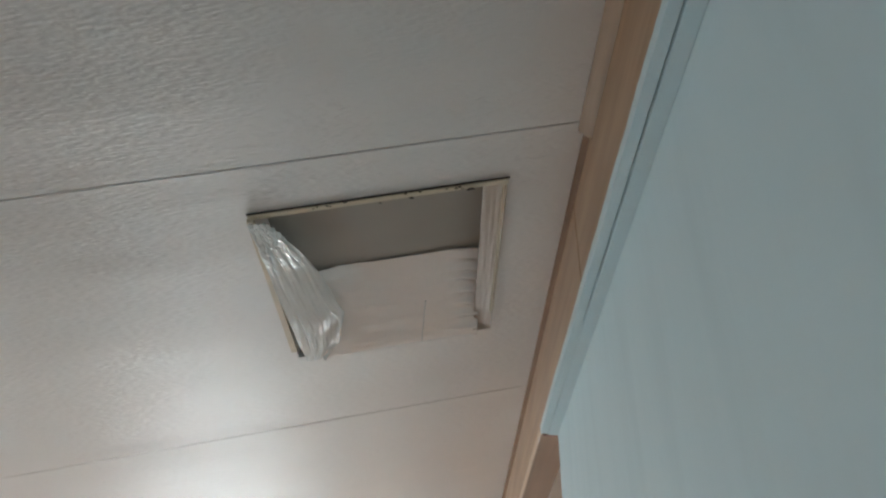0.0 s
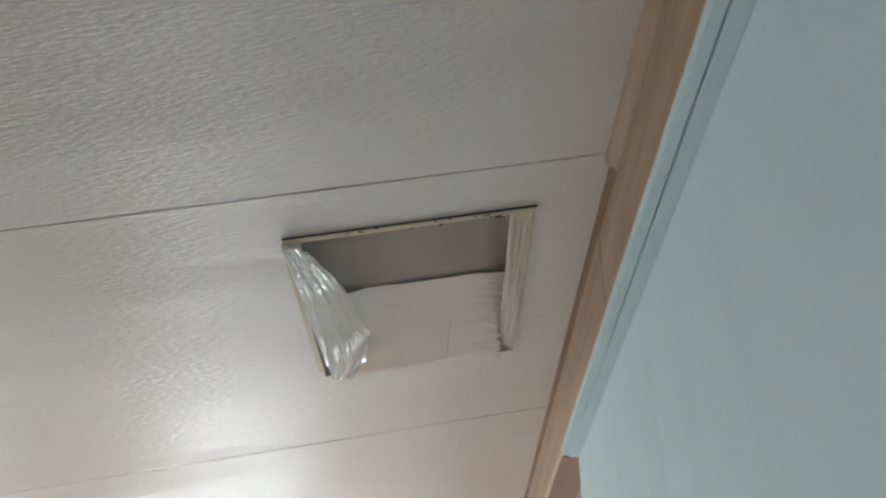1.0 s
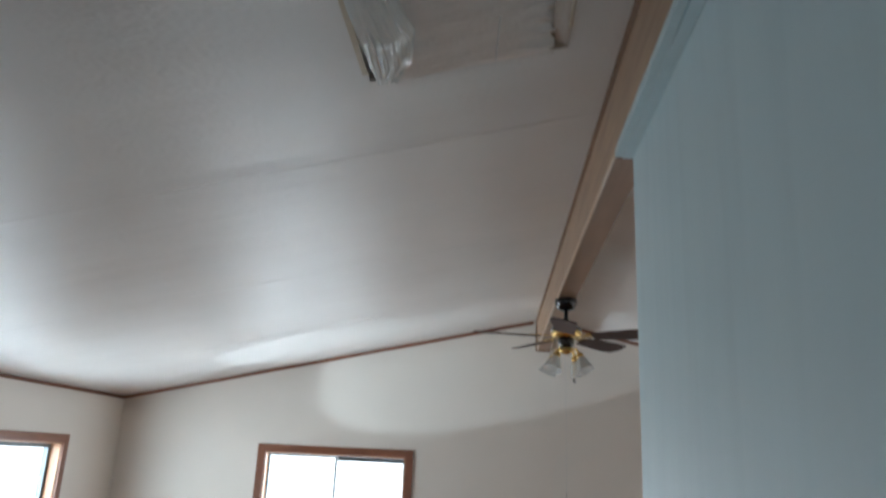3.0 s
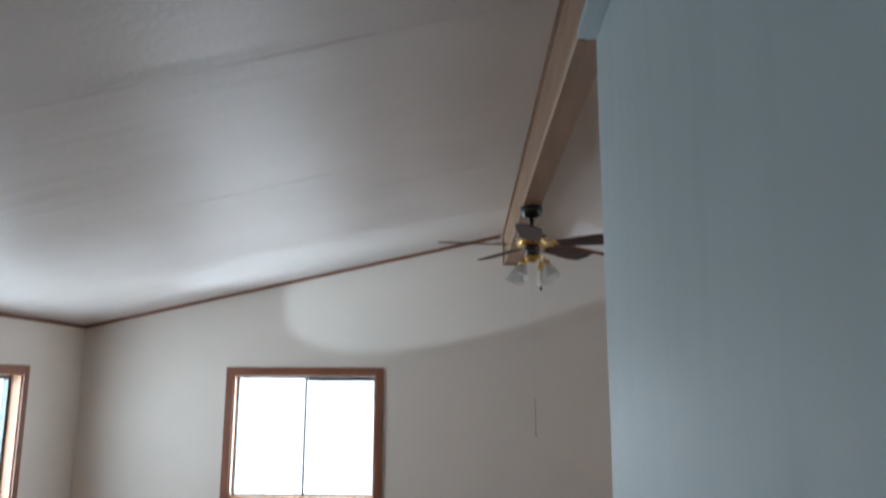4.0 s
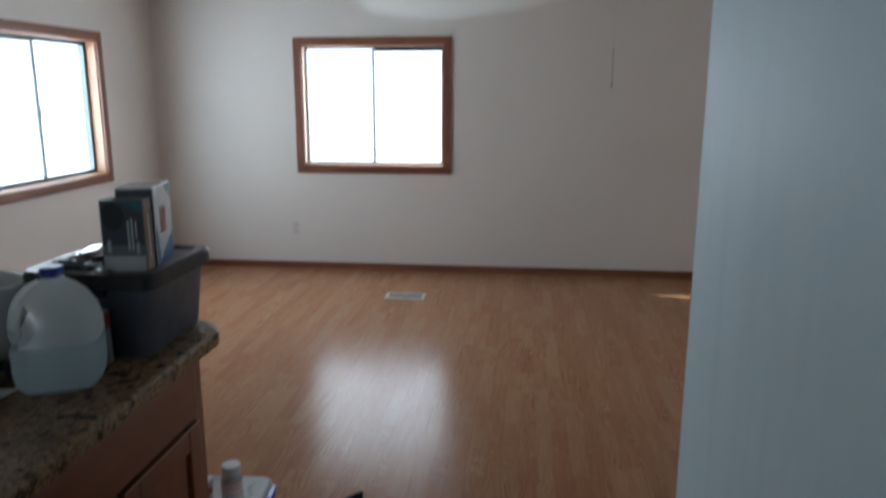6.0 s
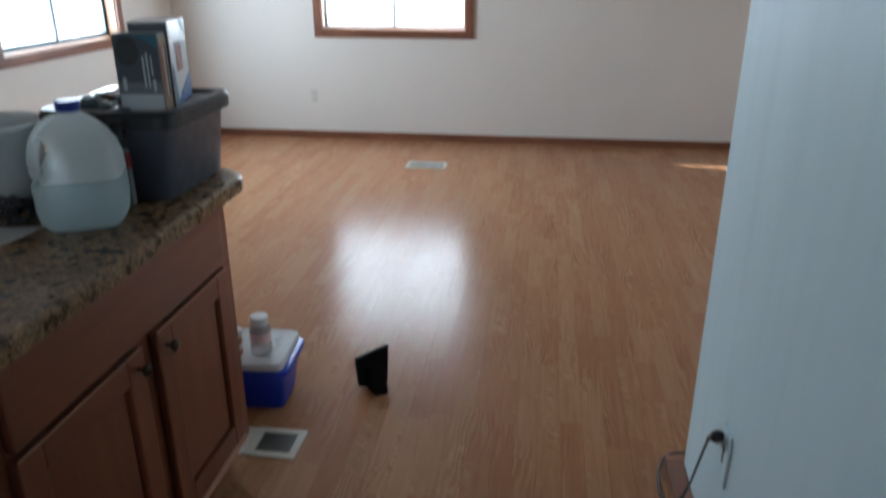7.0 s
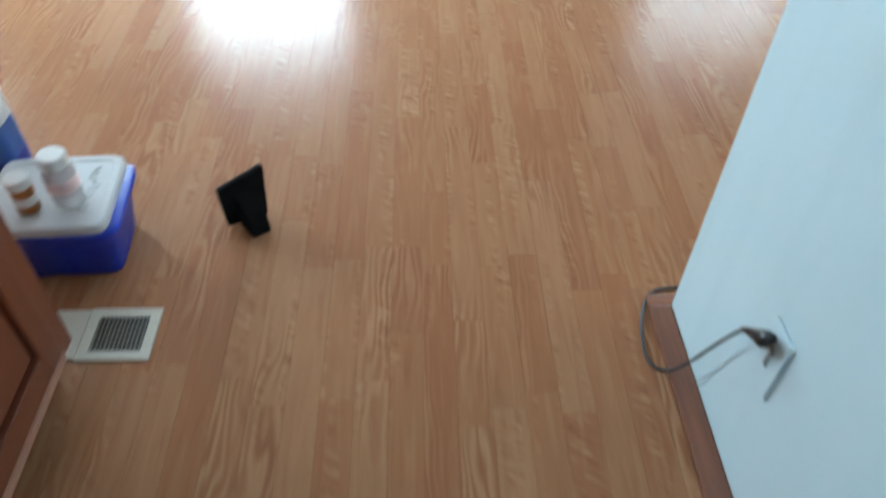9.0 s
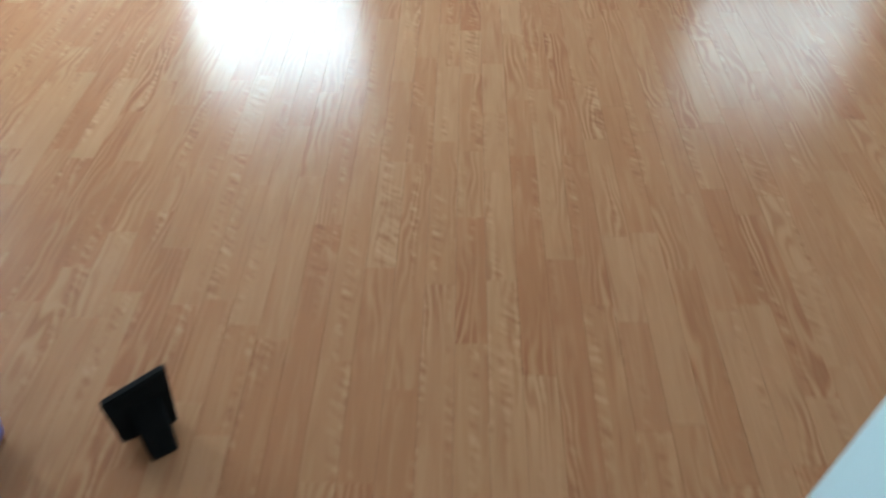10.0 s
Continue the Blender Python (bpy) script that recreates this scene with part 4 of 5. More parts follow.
for x0, x1, z0, z1 in ((-0.034, -0.027, 0.044, 0.070), (0.010, 0.014, 0.050, 0.112), (0.018, 0.022, 0.050, 0.118), (0.027, 0.033, 0.042, 0.066), (0.027, 0.030, 0.074, 0.112)):
    face_poly(bar(x0, x1, z0, z1), "y", -CD - 0.0014, M_CARD, "print_bar", cart)
face_poly(bar(-CD + 0.002, CD - 0.002, 0.003, CH - 0.010), "x", CW + E_, M_TAN, "print_panel", cart)
for k in range(3):
    face_poly(bar(-0.015 + 0.011 * k, -0.010 + 0.011 * k, 0.030, 0.135 - 0.012 * (k % 2)), "x", CW + 0.0014, (M_ORANGEINK, M_CARD, M_INK)[k], "print_bar", cart)

tall = thing("carton", (-0.520, 2.022, LID), "taller white carton with a blue lower corner and orange bars", "box", "cartons on the tote", turn=13)
TW, TD, TH = 0.040, 0.070, 0.176
put(part("shell", block(-TW, TW, -TD, TD, 0, TH, bevel=0.002), plastic("glossy_white_card", (0.66, 0.68, 0.70), 0.25, 0.05), tall))
face_poly([(-TD + 0.010, 0.003), (TD - 0.003, 0.003), (TD - 0.003, 0.060), (0.020, 0.040)], "x", TW + E_, M_BLUE_LABEL, "print_corner", tall)
face_poly([(-TD + 0.003, 0.003), (-TD + 0.028, 0.003), (-TD + 0.012, 0.075), (-TD + 0.003, 0.090)], "x", TW + 0.0006, M_TEAL, "print_corner", tall)
face_poly([(0.018, TH - 0.003), (TD - 0.003, TH - 0.003), (TD - 0.003, TH - 0.040)], "x", TW + E_, M_TEAL, "print_corner", tall)
for k in range(4):
    y = -0.030 + 0.013 * k
    face_poly(bar(y, y + 0.006, 0.070, 0.128 - 0.006 * (k % 2)), "x", TW + E_, M_ORANGEINK, "print_bar", tall)
face_poly(bar(-TW + 0.002, TW - 0.002, 0.003, TH - 0.003), "y", -TD - E_, M_CHARCOAL, "print_panel", tall)

# crumpled black bag on the lid, behind the jug
def crumple(name, at, size, m, label, category, seed, amp=0.22):
    bm = bmesh.new()
    bmesh.ops.create_icosphere(bm, subdivisions=3, radius=1)
    for v in bm.verts:
        d = v.co.normalized()
        k = 1 + amp * noise.noise(d * 2.2 + Vector((seed, 0, 0))) + 0.6 * amp * abs(noise.noise(d * 6 + Vector((0, seed, 0))))
        v.co = Vector((d.x * size[0] * k, d.y * size[1] * k, max(-size[2] * 0.75, d.z * size[2] * k)))
    low = min(v.co.z for v in bm.verts)
    for v in bm.verts:
        v.co += Vector((at[0], at[1], at[2] - low))
    return solo(name, bm, m, label, category)


crumple("bag", (-0.634, 2.020, LID), (0.056, 0.066, 0.016), M_BLACK_GLOSS, "crumpled shiny black plastic bag on the tote lid", "bag", 3.1, 0.34)
# next three are added lumps that model window reflections off lid and bag
crumple("bag", (-0.598, 1.922, LID), (0.026, 0.020, 0.010), M_LID_GLEAM, "small shiny lump added as a window reflection beside the carton", "bag", 7.7, 0.3)
crumple("bag", (-0.548, 1.882, LID), (0.022, 0.014, 0.007), M_LID_GLEAM, "small shiny lump added as a window reflection on the lid's edge", "bag", 5.2, 0.3)
crumple("bag", (-0.650, 1.934, LID), (0.034, 0.026, 0.014), M_LID_GLEAM, "pale shiny lump added as a window reflection on the tote lid", "bag", 1.4, 0.3)

# small red and white packet between jug and tote
pk = thing("packet", (-0.545, 1.856, TOP), "small red and grey packet behind the jug", "packet")
put(part("wrapper", block(-0.015, 0.015, -0.008, 0.008, 0, 0.118, bevel=0.004), M_GREYINK, pk))
put(part("red_band", block(-0.0157, 0.0157, -0.0087, 0.0087, 0.078, 0.112, bevel=0.002), M_RED, pk))

# white tub, dark cable and paper at the jug's other side
tub = thing("tub", (-0.825, 1.835, TOP), "white plastic tub with a rolled rim", "tub")
put(part("wall", lathe([(0.088, 0.0), (0.092, 0.004), (0.108, 0.160), (0.113, 0.164), (0.113, 0.172), (0.108, 0.173), (0.104, 0.165), (0.089, 0.008), (0.0, 0.008)], (0, 0, 0), 36, False), M_WHITE, tub, "", True))
rng = random.Random(21)
ctrl = []
for k in range(46):
    a = k * 0.83
    r = 0.030 + 0.028 * rng.random()
    ctrl.append((-0.695 + r * math.cos(a) * 0.75, 1.715 + r * math.sin(a) * 0.6, TOP + 0.006 + 0.055 * rng.random() * (1 - abs(r - 0.045) / 0.06)))
solo("cable", tube(curve_points(ctrl, 5), 0.0042, 6), M_BLACK, "tangled black cable heaped on the worktop", "cable", smooth=True)
bm = bmesh.new()
rows = []
for i in range(13):
    row = []
    for j in range(9):
        u, v = i / 12, j / 8
        x, y = lerp(-0.90, -0.655, u), lerp(1.545, 1.695, v)
        row.append((x + 0.03 * v, y - 0.05 * (1 - u), TOP + 0.0012 + 0.010 * max(0, v - 0.55) ** 1.5 + 0.0025 * abs(noise.noise(Vector((u * 4, v * 3, 1))))))
    rows.append(row)
vs = [[bm.verts.new(p) for p in r] for r in rows]
for i in range(12):
    for j in range(8):
        bm.faces.new((vs[i][j], vs[i + 1][j], vs[i + 1][j + 1], vs[i][j + 1]))
bmesh.ops.solidify(bm, geom=bm.faces[:], thickness=0.0008)
solo("paper", bm, M_PAPER, "loose white paper lying on the worktop", "paper")

# ---- on the floor ----
cool = thing("cooler", (-0.596, 2.480, 0), "small royal-blue picnic cooler with a white lid", "cooler", turn=4)
bm = bmesh.new()
rings(bm, [squircle(0, 0, z, rx, ry, 9, 40) for z, rx, ry in ((0.0, 0.112, 0.082), (0.004, 0.117, 0.087), (0.120, 0.134, 0.106), (0.136, 0.150, 0.116), (0.153, 0.152, 0.118), (0.156, 0.149, 0.115))])
put(part("bin", bm, M_BLUE, cool, "royal blue tapered body with a wide rim", True))
bm = bmesh.new()
rings(bm, [squircle(0, 0, z, rx, ry, 10, 40) for z, rx, ry in ((0.1565, 0.130, 0.118), (0.159, 0.134, 0.123), (0.174, 0.133, 0.122), (0.179, 0.128, 0.117), (0.179, 0.114, 0.103), (0.177, 0.112, 0.101), (0.177, 0.02, 0.02))])
put(part("lid", bm, plastic("worn_white_lid", (0.50, 0.52, 0.53), 0.45, 0.08), cool, "white lid"))
# unreadable handwriting along the lid's edge
rng = random.Random(8)
for k in range(9):
    y = 0.070 - 0.017 * k
    bm = block(-0.011, 0.011, -0.0016, 0.0016, 0.1772, 0.1780)
    bmesh.ops.transform(bm, matrix=Matrix.Translation((0.082 + 0.006 * rng.uniform(-1, 1), y, 0)) @ Matrix.Rotation(rng.uniform(-0.9, 0.9), 4, "Z"), verts=bm.verts)
    put(part("ink_bar", bm, M_GREYINK, cool))
CL = 0.1785
bot = thing("bottle", (-0.545, 2.448, CL), "squat clear plastic bottle with a wide white cap", "bottle")
put(part("shell", lathe([(0.029, 0.0), (0.033, 0.004), (0.033, 0.026), (0.0305, 0.032), (0.033, 0.038), (0.033, 0.078), (0.029, 0.092), (0.024, 0.098), (0.024, 0.106)], (0, 0, 0), 28), M_STRAWB, bot, "", True))
put(part("label_band", lathe([(0.0333, 0.044), (0.0337, 0.045), (0.0337, 0.074), (0.0325, 0.076)], (0, 0, 0), 28, False), plastic("pink_label", (0.66, 0.50, 0.50), 0.4), bot, "pale pink label"))
put(part("cap", lathe([(0.0275, 0.100), (0.029, 0.102), (0.029, 0.124), (0.026, 0.128), (0.0, 0.1285)], (0, 0, 0), 28, False), M_WHITE, bot, "white cap"))
cup = thing("pill_bottle", (-0.622, 2.424, CL), "amber plastic pill bottle with a white cap and label", "bottle")
put(part("shell", lathe([(0.020, 0.0), (0.023, 0.003), (0.023, 0.060), (0.020, 0.064)], (0, 0, 0), 26), M_ORANGE, cup, "amber body", True))
put(part("label_band", lathe([(0.0233, 0.022), (0.0237, 0.023), (0.0237, 0.042), (0.0233, 0.043)], (0, 0, 0), 26, False), M_PAPER, cup, "white label"))
put(part("cap", lathe([(0.024, 0.0645), (0.0255, 0.066), (0.0255, 0.084), (0.023, 0.087), (0.0, 0.0875)], (0, 0, 0), 26, False), M_WHITE, cup, "white cap"))
pack = thing("detergent_bottle", (-0.815, 2.655, 0), "tall white bottle with a blue label standing behind the cooler", "bottle")
bm = bmesh.new()
rings(bm, [squircle(0, 0, z, rx, ry, 4, 32) for z, rx, ry in ((0.0, 0.072, 0.045), (0.006, 0.079, 0.052), (0.30, 0.079, 0.052), (0.36, 0.074, 0.048), (0.40, 0.052, 0.036), (0.425, 0.028, 0.024), (0.435, 0.026, 0.022))])
put(part("shell", bm, M_WHITE, pack, "", True))
bm = bmesh.new()
rings(bm, [[(x, y, z + (max(0.0, z - 0.2) / 0.12) * 0.9 * (0.03 - x)) for x, y, z in squircle(0, 0, z, 0.0802, 0.0532, 4, 32)] for z in (0.03, 0.032, 0.2, 0.265)], False)
put(part("label_band", rings(bmesh.new(), [squircle(0, 0, z, 0.0806, 0.0536, 4, 32) for z in (0.10, 0.101, 0.150, 0.151)], False), M_NAVY, pack, "navy label band"))
put(part("label_band", bm, M_BLUE_LABEL, pack, "blue wrap label"))
put(part("cap", lathe([(0.027, 0.435), (0.029, 0.437), (0.028, 0.470), (0.024, 0.474), (0.0, 0.4745)], (0, 0, 0), 24, False), plastic("pink_cap", (0.60, 0.36, 0.33), 0.4), pack, "pale pink cap"))

# black stand: an upright plate with a narrow foot in front
st = thing("stand", (-0.215, 2.575, 0), "small matt black plastic stand with an upright plate", "stand", turn=34)
bm = bmesh.new()
hexa(bm, [(-0.054, -0.010, 0.014), (0.046, -0.010, 0.004), (0.046, 0.010, 0.004), (-0.054, 0.010, 0.014), (-0.058, 0.008, 0.112), (0.062, 0.008, 0.137), (0.062, 0.026, 0.137), (-0.058, 0.026, 0.112)])
bmesh.ops.bevel(bm, geom=bm.edges[:], offset=0.003, segments=2, affect="EDGES")
put(part("plate", bm, M_BLACK_MATT, st))
bm = bmesh.new()
hexa(bm, [(-0.020, -0.066, 0.0), (0.028, -0.066, 0.0), (0.036, 0.030, 0.0), (-0.028, 0.030, 0.0), (-0.016, -0.054, 0.022), (0.024, -0.054, 0.022), (0.036, 0.006, 0.092), (-0.026, 0.006, 0.092)])
bmesh.ops.bevel(bm, geom=bm.edges[:], offset=0.003, segments=2, affect="EDGES")
put(part("foot", bm, M_BLACK_MATT, st))
put(part("edge", block(-0.056, -0.051, 0.012, 0.022, 0.100, 0.1085), M_CARD, st, "pale worn corner"))


# floor registers
def register(name, x0, x1, y0, y1, slats, along, label):
    r = thing(name, ((x0 + x1) / 2, (y0 + y1) / 2, 0), label, "floor vent", "floor registers")
    b = 0.022 if along == "y" else 0.020
    part("backing", block(x0 + b, x1 - b, y0 + b, y1 - b, 0.0004, 0.0012), M_SOOT, r)
    for a in ((x0, x1, y0, y0 + b), (x0, x1, y1 - b, y1), (x0, x0 + b, y0 + b, y1 - b), (x1 - b, x1, y0 + b, y1 - b)):
        part("rim", block(*a, 0.0003, 0.0052, bevel=0.0015), M_IVORY, r)
    for k in range(slats):
        if along == "y":
            x = lerp(x0 + b, x1 - b, (k + 0.5) / slats)
            part("slat", block(x - 0.0016, x + 0.0016, y0 + b, y1 - b, 0.0014, 0.0045), M_SLAT, r)
        else:
            y = lerp(y0 + b, y1 - b, (k + 0.5) / slats)
            part("slat", block(x0 + b, x1 - b, y - 0.002, y + 0.002, 0.0014, 0.0045), M_IVORY, r)
    return r


near_reg = register("floor_register", -0.507, -0.357, 2.158, 2.293, 12, "y", "ivory metal floor register with a dark grille beside the cabinet")
part("side_plate", block(-0.605, -0.5085, 2.163, 2.290, 0.0003, 0.0036, bevel=0.001), M_IVORY, near_reg, "plain plate beside the grille")
far_reg = register("floor_register", -0.632, -0.352, 5.365, 5.520, 5, "x", "ivory metal floor register near the gable wall")
part("damper", block(-0.50, -0.375, 5.39, 5.495, 0.0046, 0.0058), M_GREYINK, far_reg, "grey closed half")

# ---- partition outlet and cord ----
out = thing("wall_outlet", (PX, 1.925, 0.318), "white wall outlet plate on the partition, loosely mounted", "wall outlet")
part("plate", block(PX - 0.0075, PX - 0.0002, 1.895, 1.961, 0.236, 0.372, bevel=0.003), M_PART, out)
part("dark_bar", block(PX - 0.0088, PX - 0.0076, 1.926, 1.935, 0.285, 0.330), M_GREYINK, out, "short dark upright bar")
part("screw", lathe([(0.003, 0.0), (0.003, 0.002), (0.0, 0.0022)], (0, 0, 0), 10, False), M_ALU, out).matrix_world = pose(PX - 0.0075, 1.925, 0.32, 0, -90, 0)
cord = thing("power_cord", (PX - 0.02, 1.94, 0.33), "black plug and cord running from the outlet round the wall's end", "power cord")
bm = bmesh.new()
rings(bm, [[(PX - 0.0078 - d + 0.8 * r * math.cos(2 * math.pi * i / 14), y, z + r * math.sin(2 * math.pi * i / 14)) for i in range(14)] for d, y, z, r in
           ((0.0165, 1.925, 0.352, 0.015), (0.0175, 1.929, 0.350, 0.0185), (0.0175, 1.944, 0.342, 0.0175), (0.018, 1.968, 0.322, 0.011), (0.019, 1.992, 0.300, 0.0062))])
part("plug", bm, M_BLACK, cord, "black moulded plug", True)
lead = [(PX - 0.0265, 1.986, 0.305), (PX - 0.027, 2.005, 0.272), (PX - 0.029, 2.040, 0.190), (PX - 0.034, 2.080, 0.085), (PX - 0.044, 2.104, 0.0250), (PX - 0.060, 2.116, 0.0062), (PX - 0.078, 2.128, 0.0042), (PX - 0.087, 2.155, 0.0042), (PX - 0.082, 2.215, 0.0042), (PX - 0.066, 2.275, 0.0042), (PX - 0.030, 2.330, 0.0042), (PX + 0.05, 2.345, 0.0042)]
part("lead", tube(curve_points(lead, 8), 0.0034, 8), plastic("grey_black_cord", (0.045, 0.047, 0.05), 0.45), cord, "dark grey lead", True)

far_out = thing("wall_outlet", (-1.518, FY, 0.335), "small ivory wall outlet on the gable wall", "wall outlet")
part("plate", block(-1.553, -1.483, FY - 0.007, FY - 0.0006, 0.278, 0.394, bevel=0.002), painted("cream_plate", (0.64, 0.60, 0.55), 0.4), far_out)
for z in (0.312, 0.360):
    part("socket", block(-1.532, -1.504, FY - 0.0085, FY - 0.0071, z - 0.012, z + 0.012, bevel=0.0005), painted("tan_socket", (0.53, 0.49, 0.44), 0.5), far_out)

# ---- ceiling fan ----
FX, FYC = 0.755, 4.285
fan = thing("ceiling_fan", (FX, FYC, BZ - 0.003), "brass and black ceiling fan with dark wood blades and glass shades", "ceiling fan")


def fp(n, bm, m, lab="", smooth=True, parent=None):
    return put(part(n, bm, m, parent or fan, lab, smooth)) if parent is None else part(n, bm, m, parent, lab, smooth)


fp("canopy", lathe([(0.060, 0.0), (0.062, -0.012), (0.060, -0.030), (0.048, -0.054), (0.022, -0.066), (0.0, -0.067)], (0, 0, 0), 32, False), M_BLACK_GLOSS, "black domed canopy")
fp("downrod", lathe([(0.011, -0.06), (0.011, -0.150)], (0, 0, 0), 16), M_BLACK, "")
fp("coupling", lathe([(0.016, -0.125), (0.021, -0.130), (0.021, -0.150), (0.014, -0.155)], (0, 0, 0), 20), M_BLACK)
fp("motor_cover", lathe([(0.012, -0.148), (0.050, -0.151), (0.080, -0.160), (0.088, -0.172), (0.086, -0.180), (0.0, -0.180)], (0, 0, 0), 40, False), M_BLACK_GLOSS, "black motor cover")
fp("motor_band", lathe([(0.082, -0.1805), (0.086, -0.186), (0.084, -0.206), (0.072, -0.216), (0.0, -0.217)], (0, 0, 0), 40, False), M_BRASS, "brass motor band")
fp("switch_housing", lathe([(0.040, -0.217), (0.043, -0.222), (0.043, -0.258), (0.034, -0.268), (0.0, -0.269)], (0, 0, 0), 32, False), M_BLACK_GLOSS, "black switch housing")
fp("light_plate", lathe([(0.030, -0.2695), (0.040, -0.275), (0.036, -0.292), (0.014, -0.305), (0.0, -0.306)], (0, 0, 0), 28, False), M_BRASS, "brass light plate")
for k in range(5):
    a = radians(191 - 72 * k)
    turn = Matrix.Rotation(a, 4, "Z")
    tilt = Matrix.Translation((0, 0, -0.212)) @ Matrix.Rotation(radians(-12), 4, "X")
    bm = bmesh.new()
    n = 18
    top, bot = [], []
    for i in range(n + 1):
        u = i / n
        r = lerp(0.150, 0.510, u)
        w = lerp(0.046, 0.066, min(1, u * 1.6)) * (math.sqrt(max(0.0, 1 - ((u - 0.90) / 0.10) ** 2)) * 0.75 + 0.25 if u > 0.90 else 1)
        for sgn, lst in ((1, top), (-1, bot)):
            lst.append((r, sgn * w))
    ring = top + bot[::-1]
    lo = [bm.verts.new((x, y, -0.003)) for x, y in ring]
    hi = [bm.verts.new((x, y, 0.003)) for x, y in ring]
    bm.faces.new(lo[::-1])
    bm.faces.new(hi)
    m = len(ring)
    for i in range(m):
        bm.faces.new((lo[i], lo[(i + 1) % m], hi[(i + 1) % m], hi[i]))
    bmesh.ops.transform(bm, matrix=turn @ tilt, verts=bm.verts)
    blade = put(part("blade", bm, M_FANWOOD, fan, "dark brown wooden blade"))
    bm = bmesh.new()
    hexa(bm, [(0.070, -0.014, 0.004), (0.20, -0.028, 0.004), (0.20, 0.028, 0.004), (0.070, 0.014, 0.004), (0.070, -0.014, 0.008), (0.20, -0.028, 0.008), (0.20, 0.028, 0.008), (0.070, 0.014, 0.008)])
    bmesh.ops.transform(bm, matrix=turn @ tilt, verts=bm.verts)
    arm = put(part("blade_arm", bm, M_BRASS, blade, "brass blade arm"))
for k in range(4):
    a = radians(50 + 90 * k)
    c, s = math.cos(a), math.sin(a)
    pts = curve_points([(0.028 * c, 0.028 * s, -0.285), (0.055 * c, 0.055 * s, -0.280), (0.074 * c, 0.074 * s, -0.292), (0.082 * c, 0.082 * s, -0.312)], 6)
    arm = put(part("light_arm", tube(pts, 0.007, 8), M_BRASS, fan, "brass lamp arm", True))
    m = Matrix.Translation((0.082 * c, 0.082 * s, -0.310)) @ Matrix.Rotation(a, 4, "Z") @ Matrix.Rotation(radians(-26), 4, "Y")
    bm = lathe([(0.012, 0.004), (0.020, 0.0), (0.021, -0.020), (0.018, -0.026)], (0, 0, 0), 18)
    bmesh.ops.transform(bm, matrix=m, verts=bm.verts)
    put(part("socket_cup", bm, M_BRASS, arm, "", True))
    bm = bmesh.new()
    loops = []
    for r, z in ((0.018, -0.018), (0.026, -0.032), (0.034, -0.055), (0.040, -0.080), (0.050, -0.100)):
        n = 32
        loops.append([((r * (1 + (0.05 * math.cos(8 * 2 * math.pi * i / n)) * (-z / 0.1))) * math.cos(2 * math.pi * i / n), (r * (1 + (0.05 * math.cos(8 * 2 * math.pi * i / n)) * (-z / 0.1))) * math.sin(2 * math.pi * i / n), z) for i in range(n)])
    rings(bm, loops, False)
    bmesh.ops.transform(bm, matrix=m, verts=bm.verts)
    put(part("shade", bm, M_SHADE, fan, "clear ribbed tulip glass shade", True))
    bm = lathe([(0.010, -0.022), (0.013, -0.034), (0.019, -0.056), (0.016, -0.072), (0.0, -0.080)], (0, 0, 0), 16, False)
    bmesh.ops.transform(bm, matrix=m, verts=bm.verts)
    put(part("bulb", bm, M_WHITE, fan, "unlit frosted bulb", True))
put(part("pull_chain", tube([(0.030, -0.02, -0.262), (0.038, -0.024, -0.35), (0.040, -0.025, -0.438)], 0.0014, 6), M_BRASS, fan))
put(part("chain_knob", lathe([(0.0, -0.436), (0.006, -0.440), (0.008, -0.452), (0.0, -0.462)], (0.040, -0.025, 0), 12, False), M_BLACK_MATT, fan, "black chain knob", True))
put(part("pull_cord", tube([(-0.004, 0.0, -0.30), (0.0, 0.0, -0.7), (0.001, 0.0, -1.02)], 0.0007, 6), M_CARD, fan, "long thin pale cord"))
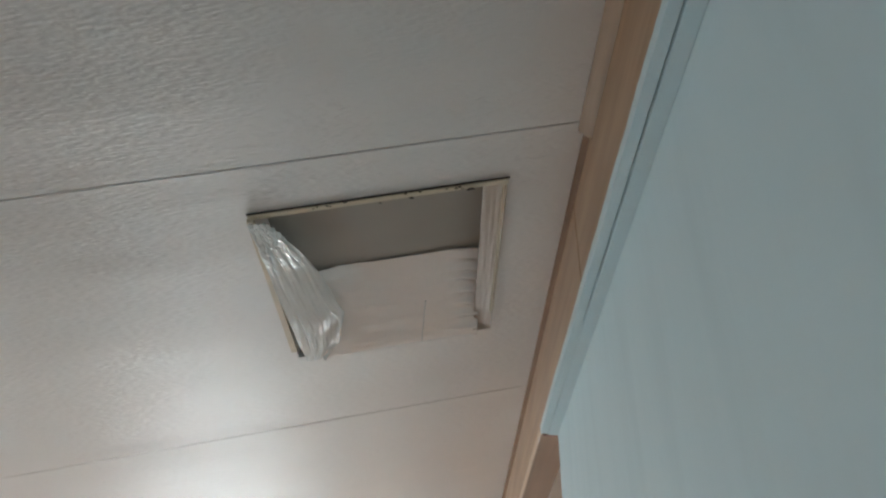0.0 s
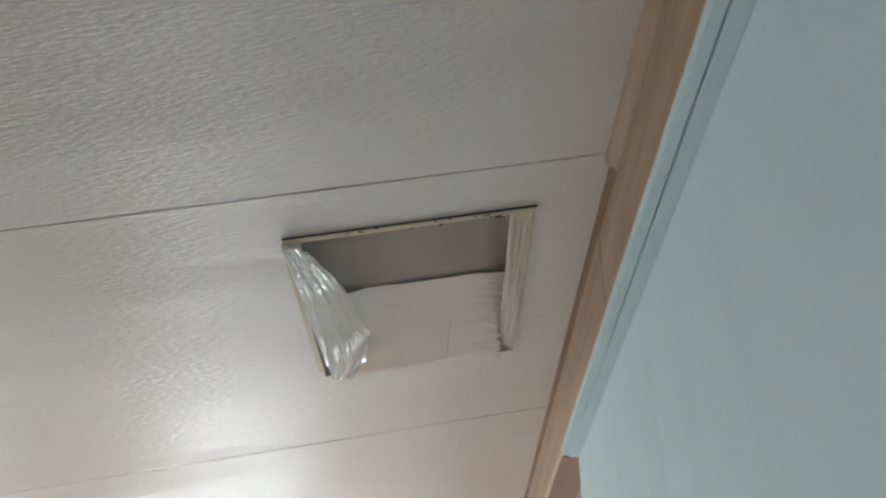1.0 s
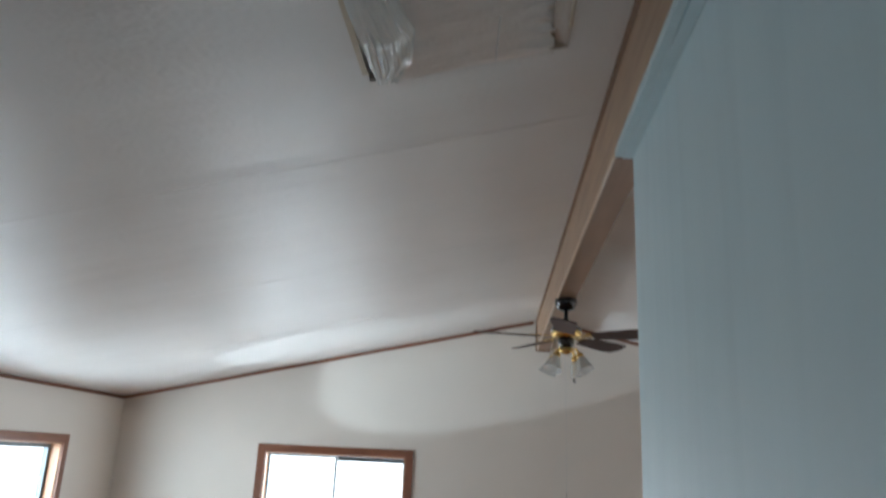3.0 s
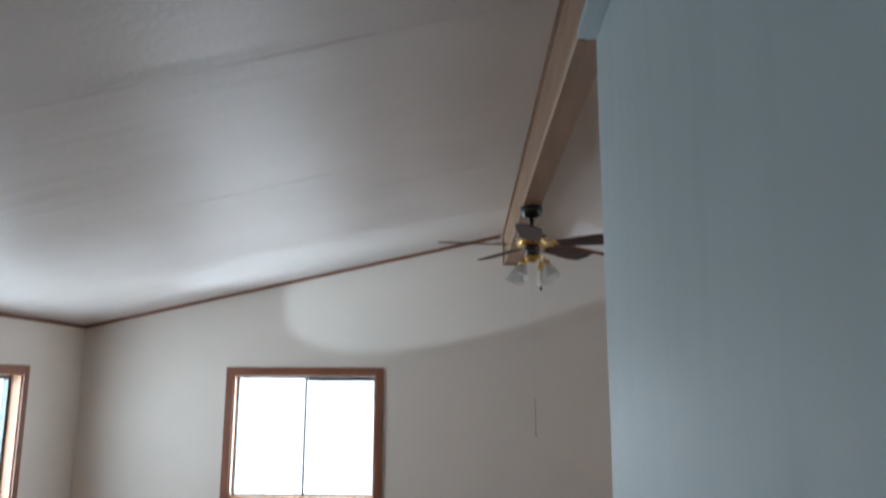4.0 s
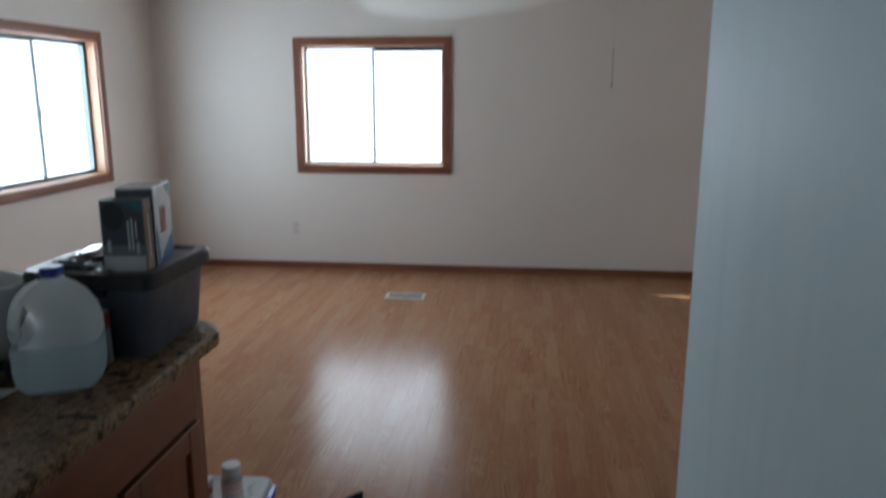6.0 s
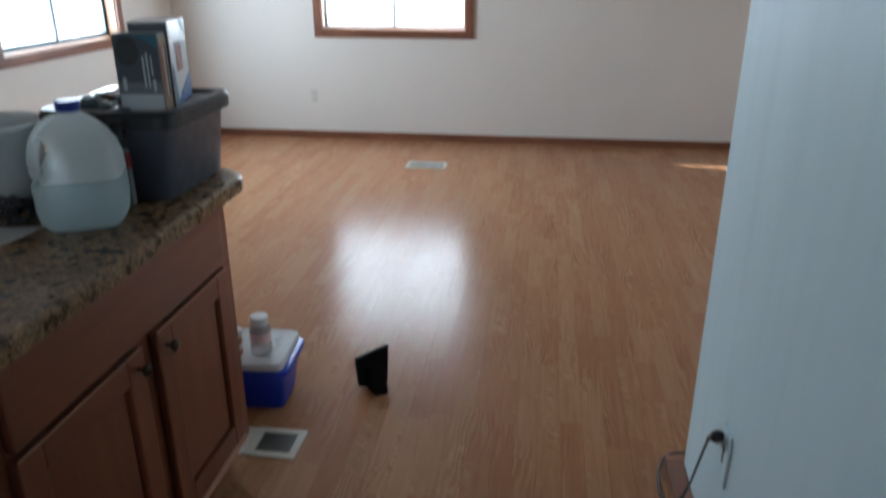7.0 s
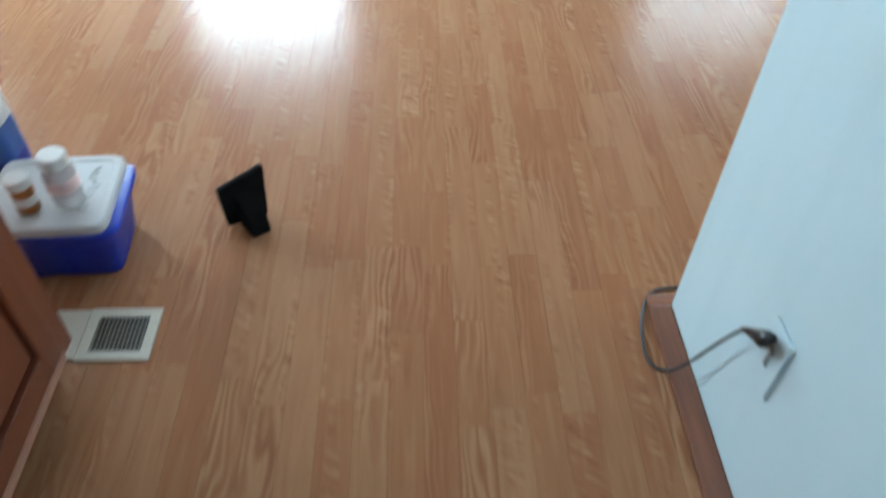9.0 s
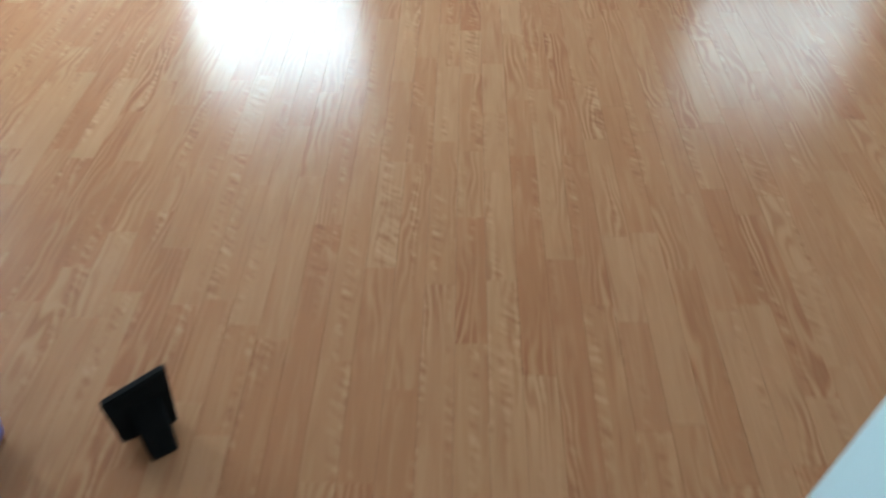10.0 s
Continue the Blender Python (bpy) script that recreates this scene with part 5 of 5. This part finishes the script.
put(part("cord_end", tube([(0.001, 0.0, -1.02), (0.001, 0.0, -1.195)], 0.0014, 6), M_GREYINK, fan, "darker lower cord"))
put(part("cord_bead", lathe([(0.0, -1.19), (0.004, -1.195), (0.004, -1.208), (0.0, -1.212)], (0.001, 0, 0), 10, False), M_GREYINK, fan, "", True))


# ---- floor ----
STRIP = 0.068
FX0, FX1, FY0, FY1 = -0.52, 1.30, 1.45, 4.35     # stretch with single strips
floor = solo("floor", block(LX - WT, RX + WT, BY - WT, FY + WT, -0.06, -0.003), M_UNDER, "glossy orange-brown oak-print laminate floor in narrow strips", "floor", "structure")
LENGTHS = (0.26, 0.38, 0.52, 0.70)
strip_mesh = {}
for L in LENGTHS:
    bm = block(-STRIP / 2 + 0.00025, STRIP / 2 - 0.00025, 0.00025, L - 0.00025, -0.0028, 0.0)
    strip_mesh[L] = mesh_of("strip", bm, M_FLOOR)
rng = random.Random(11)
verts, faces = [], []
columns = int((RX - LX) / STRIP) + 1
for i in range(columns):
    xc = LX + STRIP * (i + 0.5)
    y = BY - rng.random() * 0.5
    while y < FY:
        L = rng.choice(LENGTHS)
        if FX0 < xc < FX1 and FY0 < y < FY1:
            ob = new("strip", strip_mesh[L])
            ob.parent = floor
            ob.location = (xc, y, 0)
        else:
            x0, x1, y0, y1 = xc - STRIP / 2 + 0.00025, xc + STRIP / 2 - 0.00025, y + 0.00025, y + L - 0.00025
            k = len(verts)
            verts += [(x0, y0, 0), (x1, y0, 0), (x1, y1, 0), (x0, y1, 0), (x0, y0, -0.0028), (x1, y0, -0.0028), (x1, y1, -0.0028), (x0, y1, -0.0028)]
            faces += [(k, k + 1, k + 2, k + 3), (k, k + 4, k + 5, k + 1), (k + 1, k + 5, k + 6, k + 2), (k + 2, k + 6, k + 7, k + 3), (k + 3, k + 7, k + 4, k)]
        y += L
me = bpy.data.meshes.new("strips")
me.from_pydata(verts, [], faces)
me.materials.append(M_FLOOR_REST)
rest = new("strips", me)
rest.parent = floor
tagged(rest, kind="stuff")
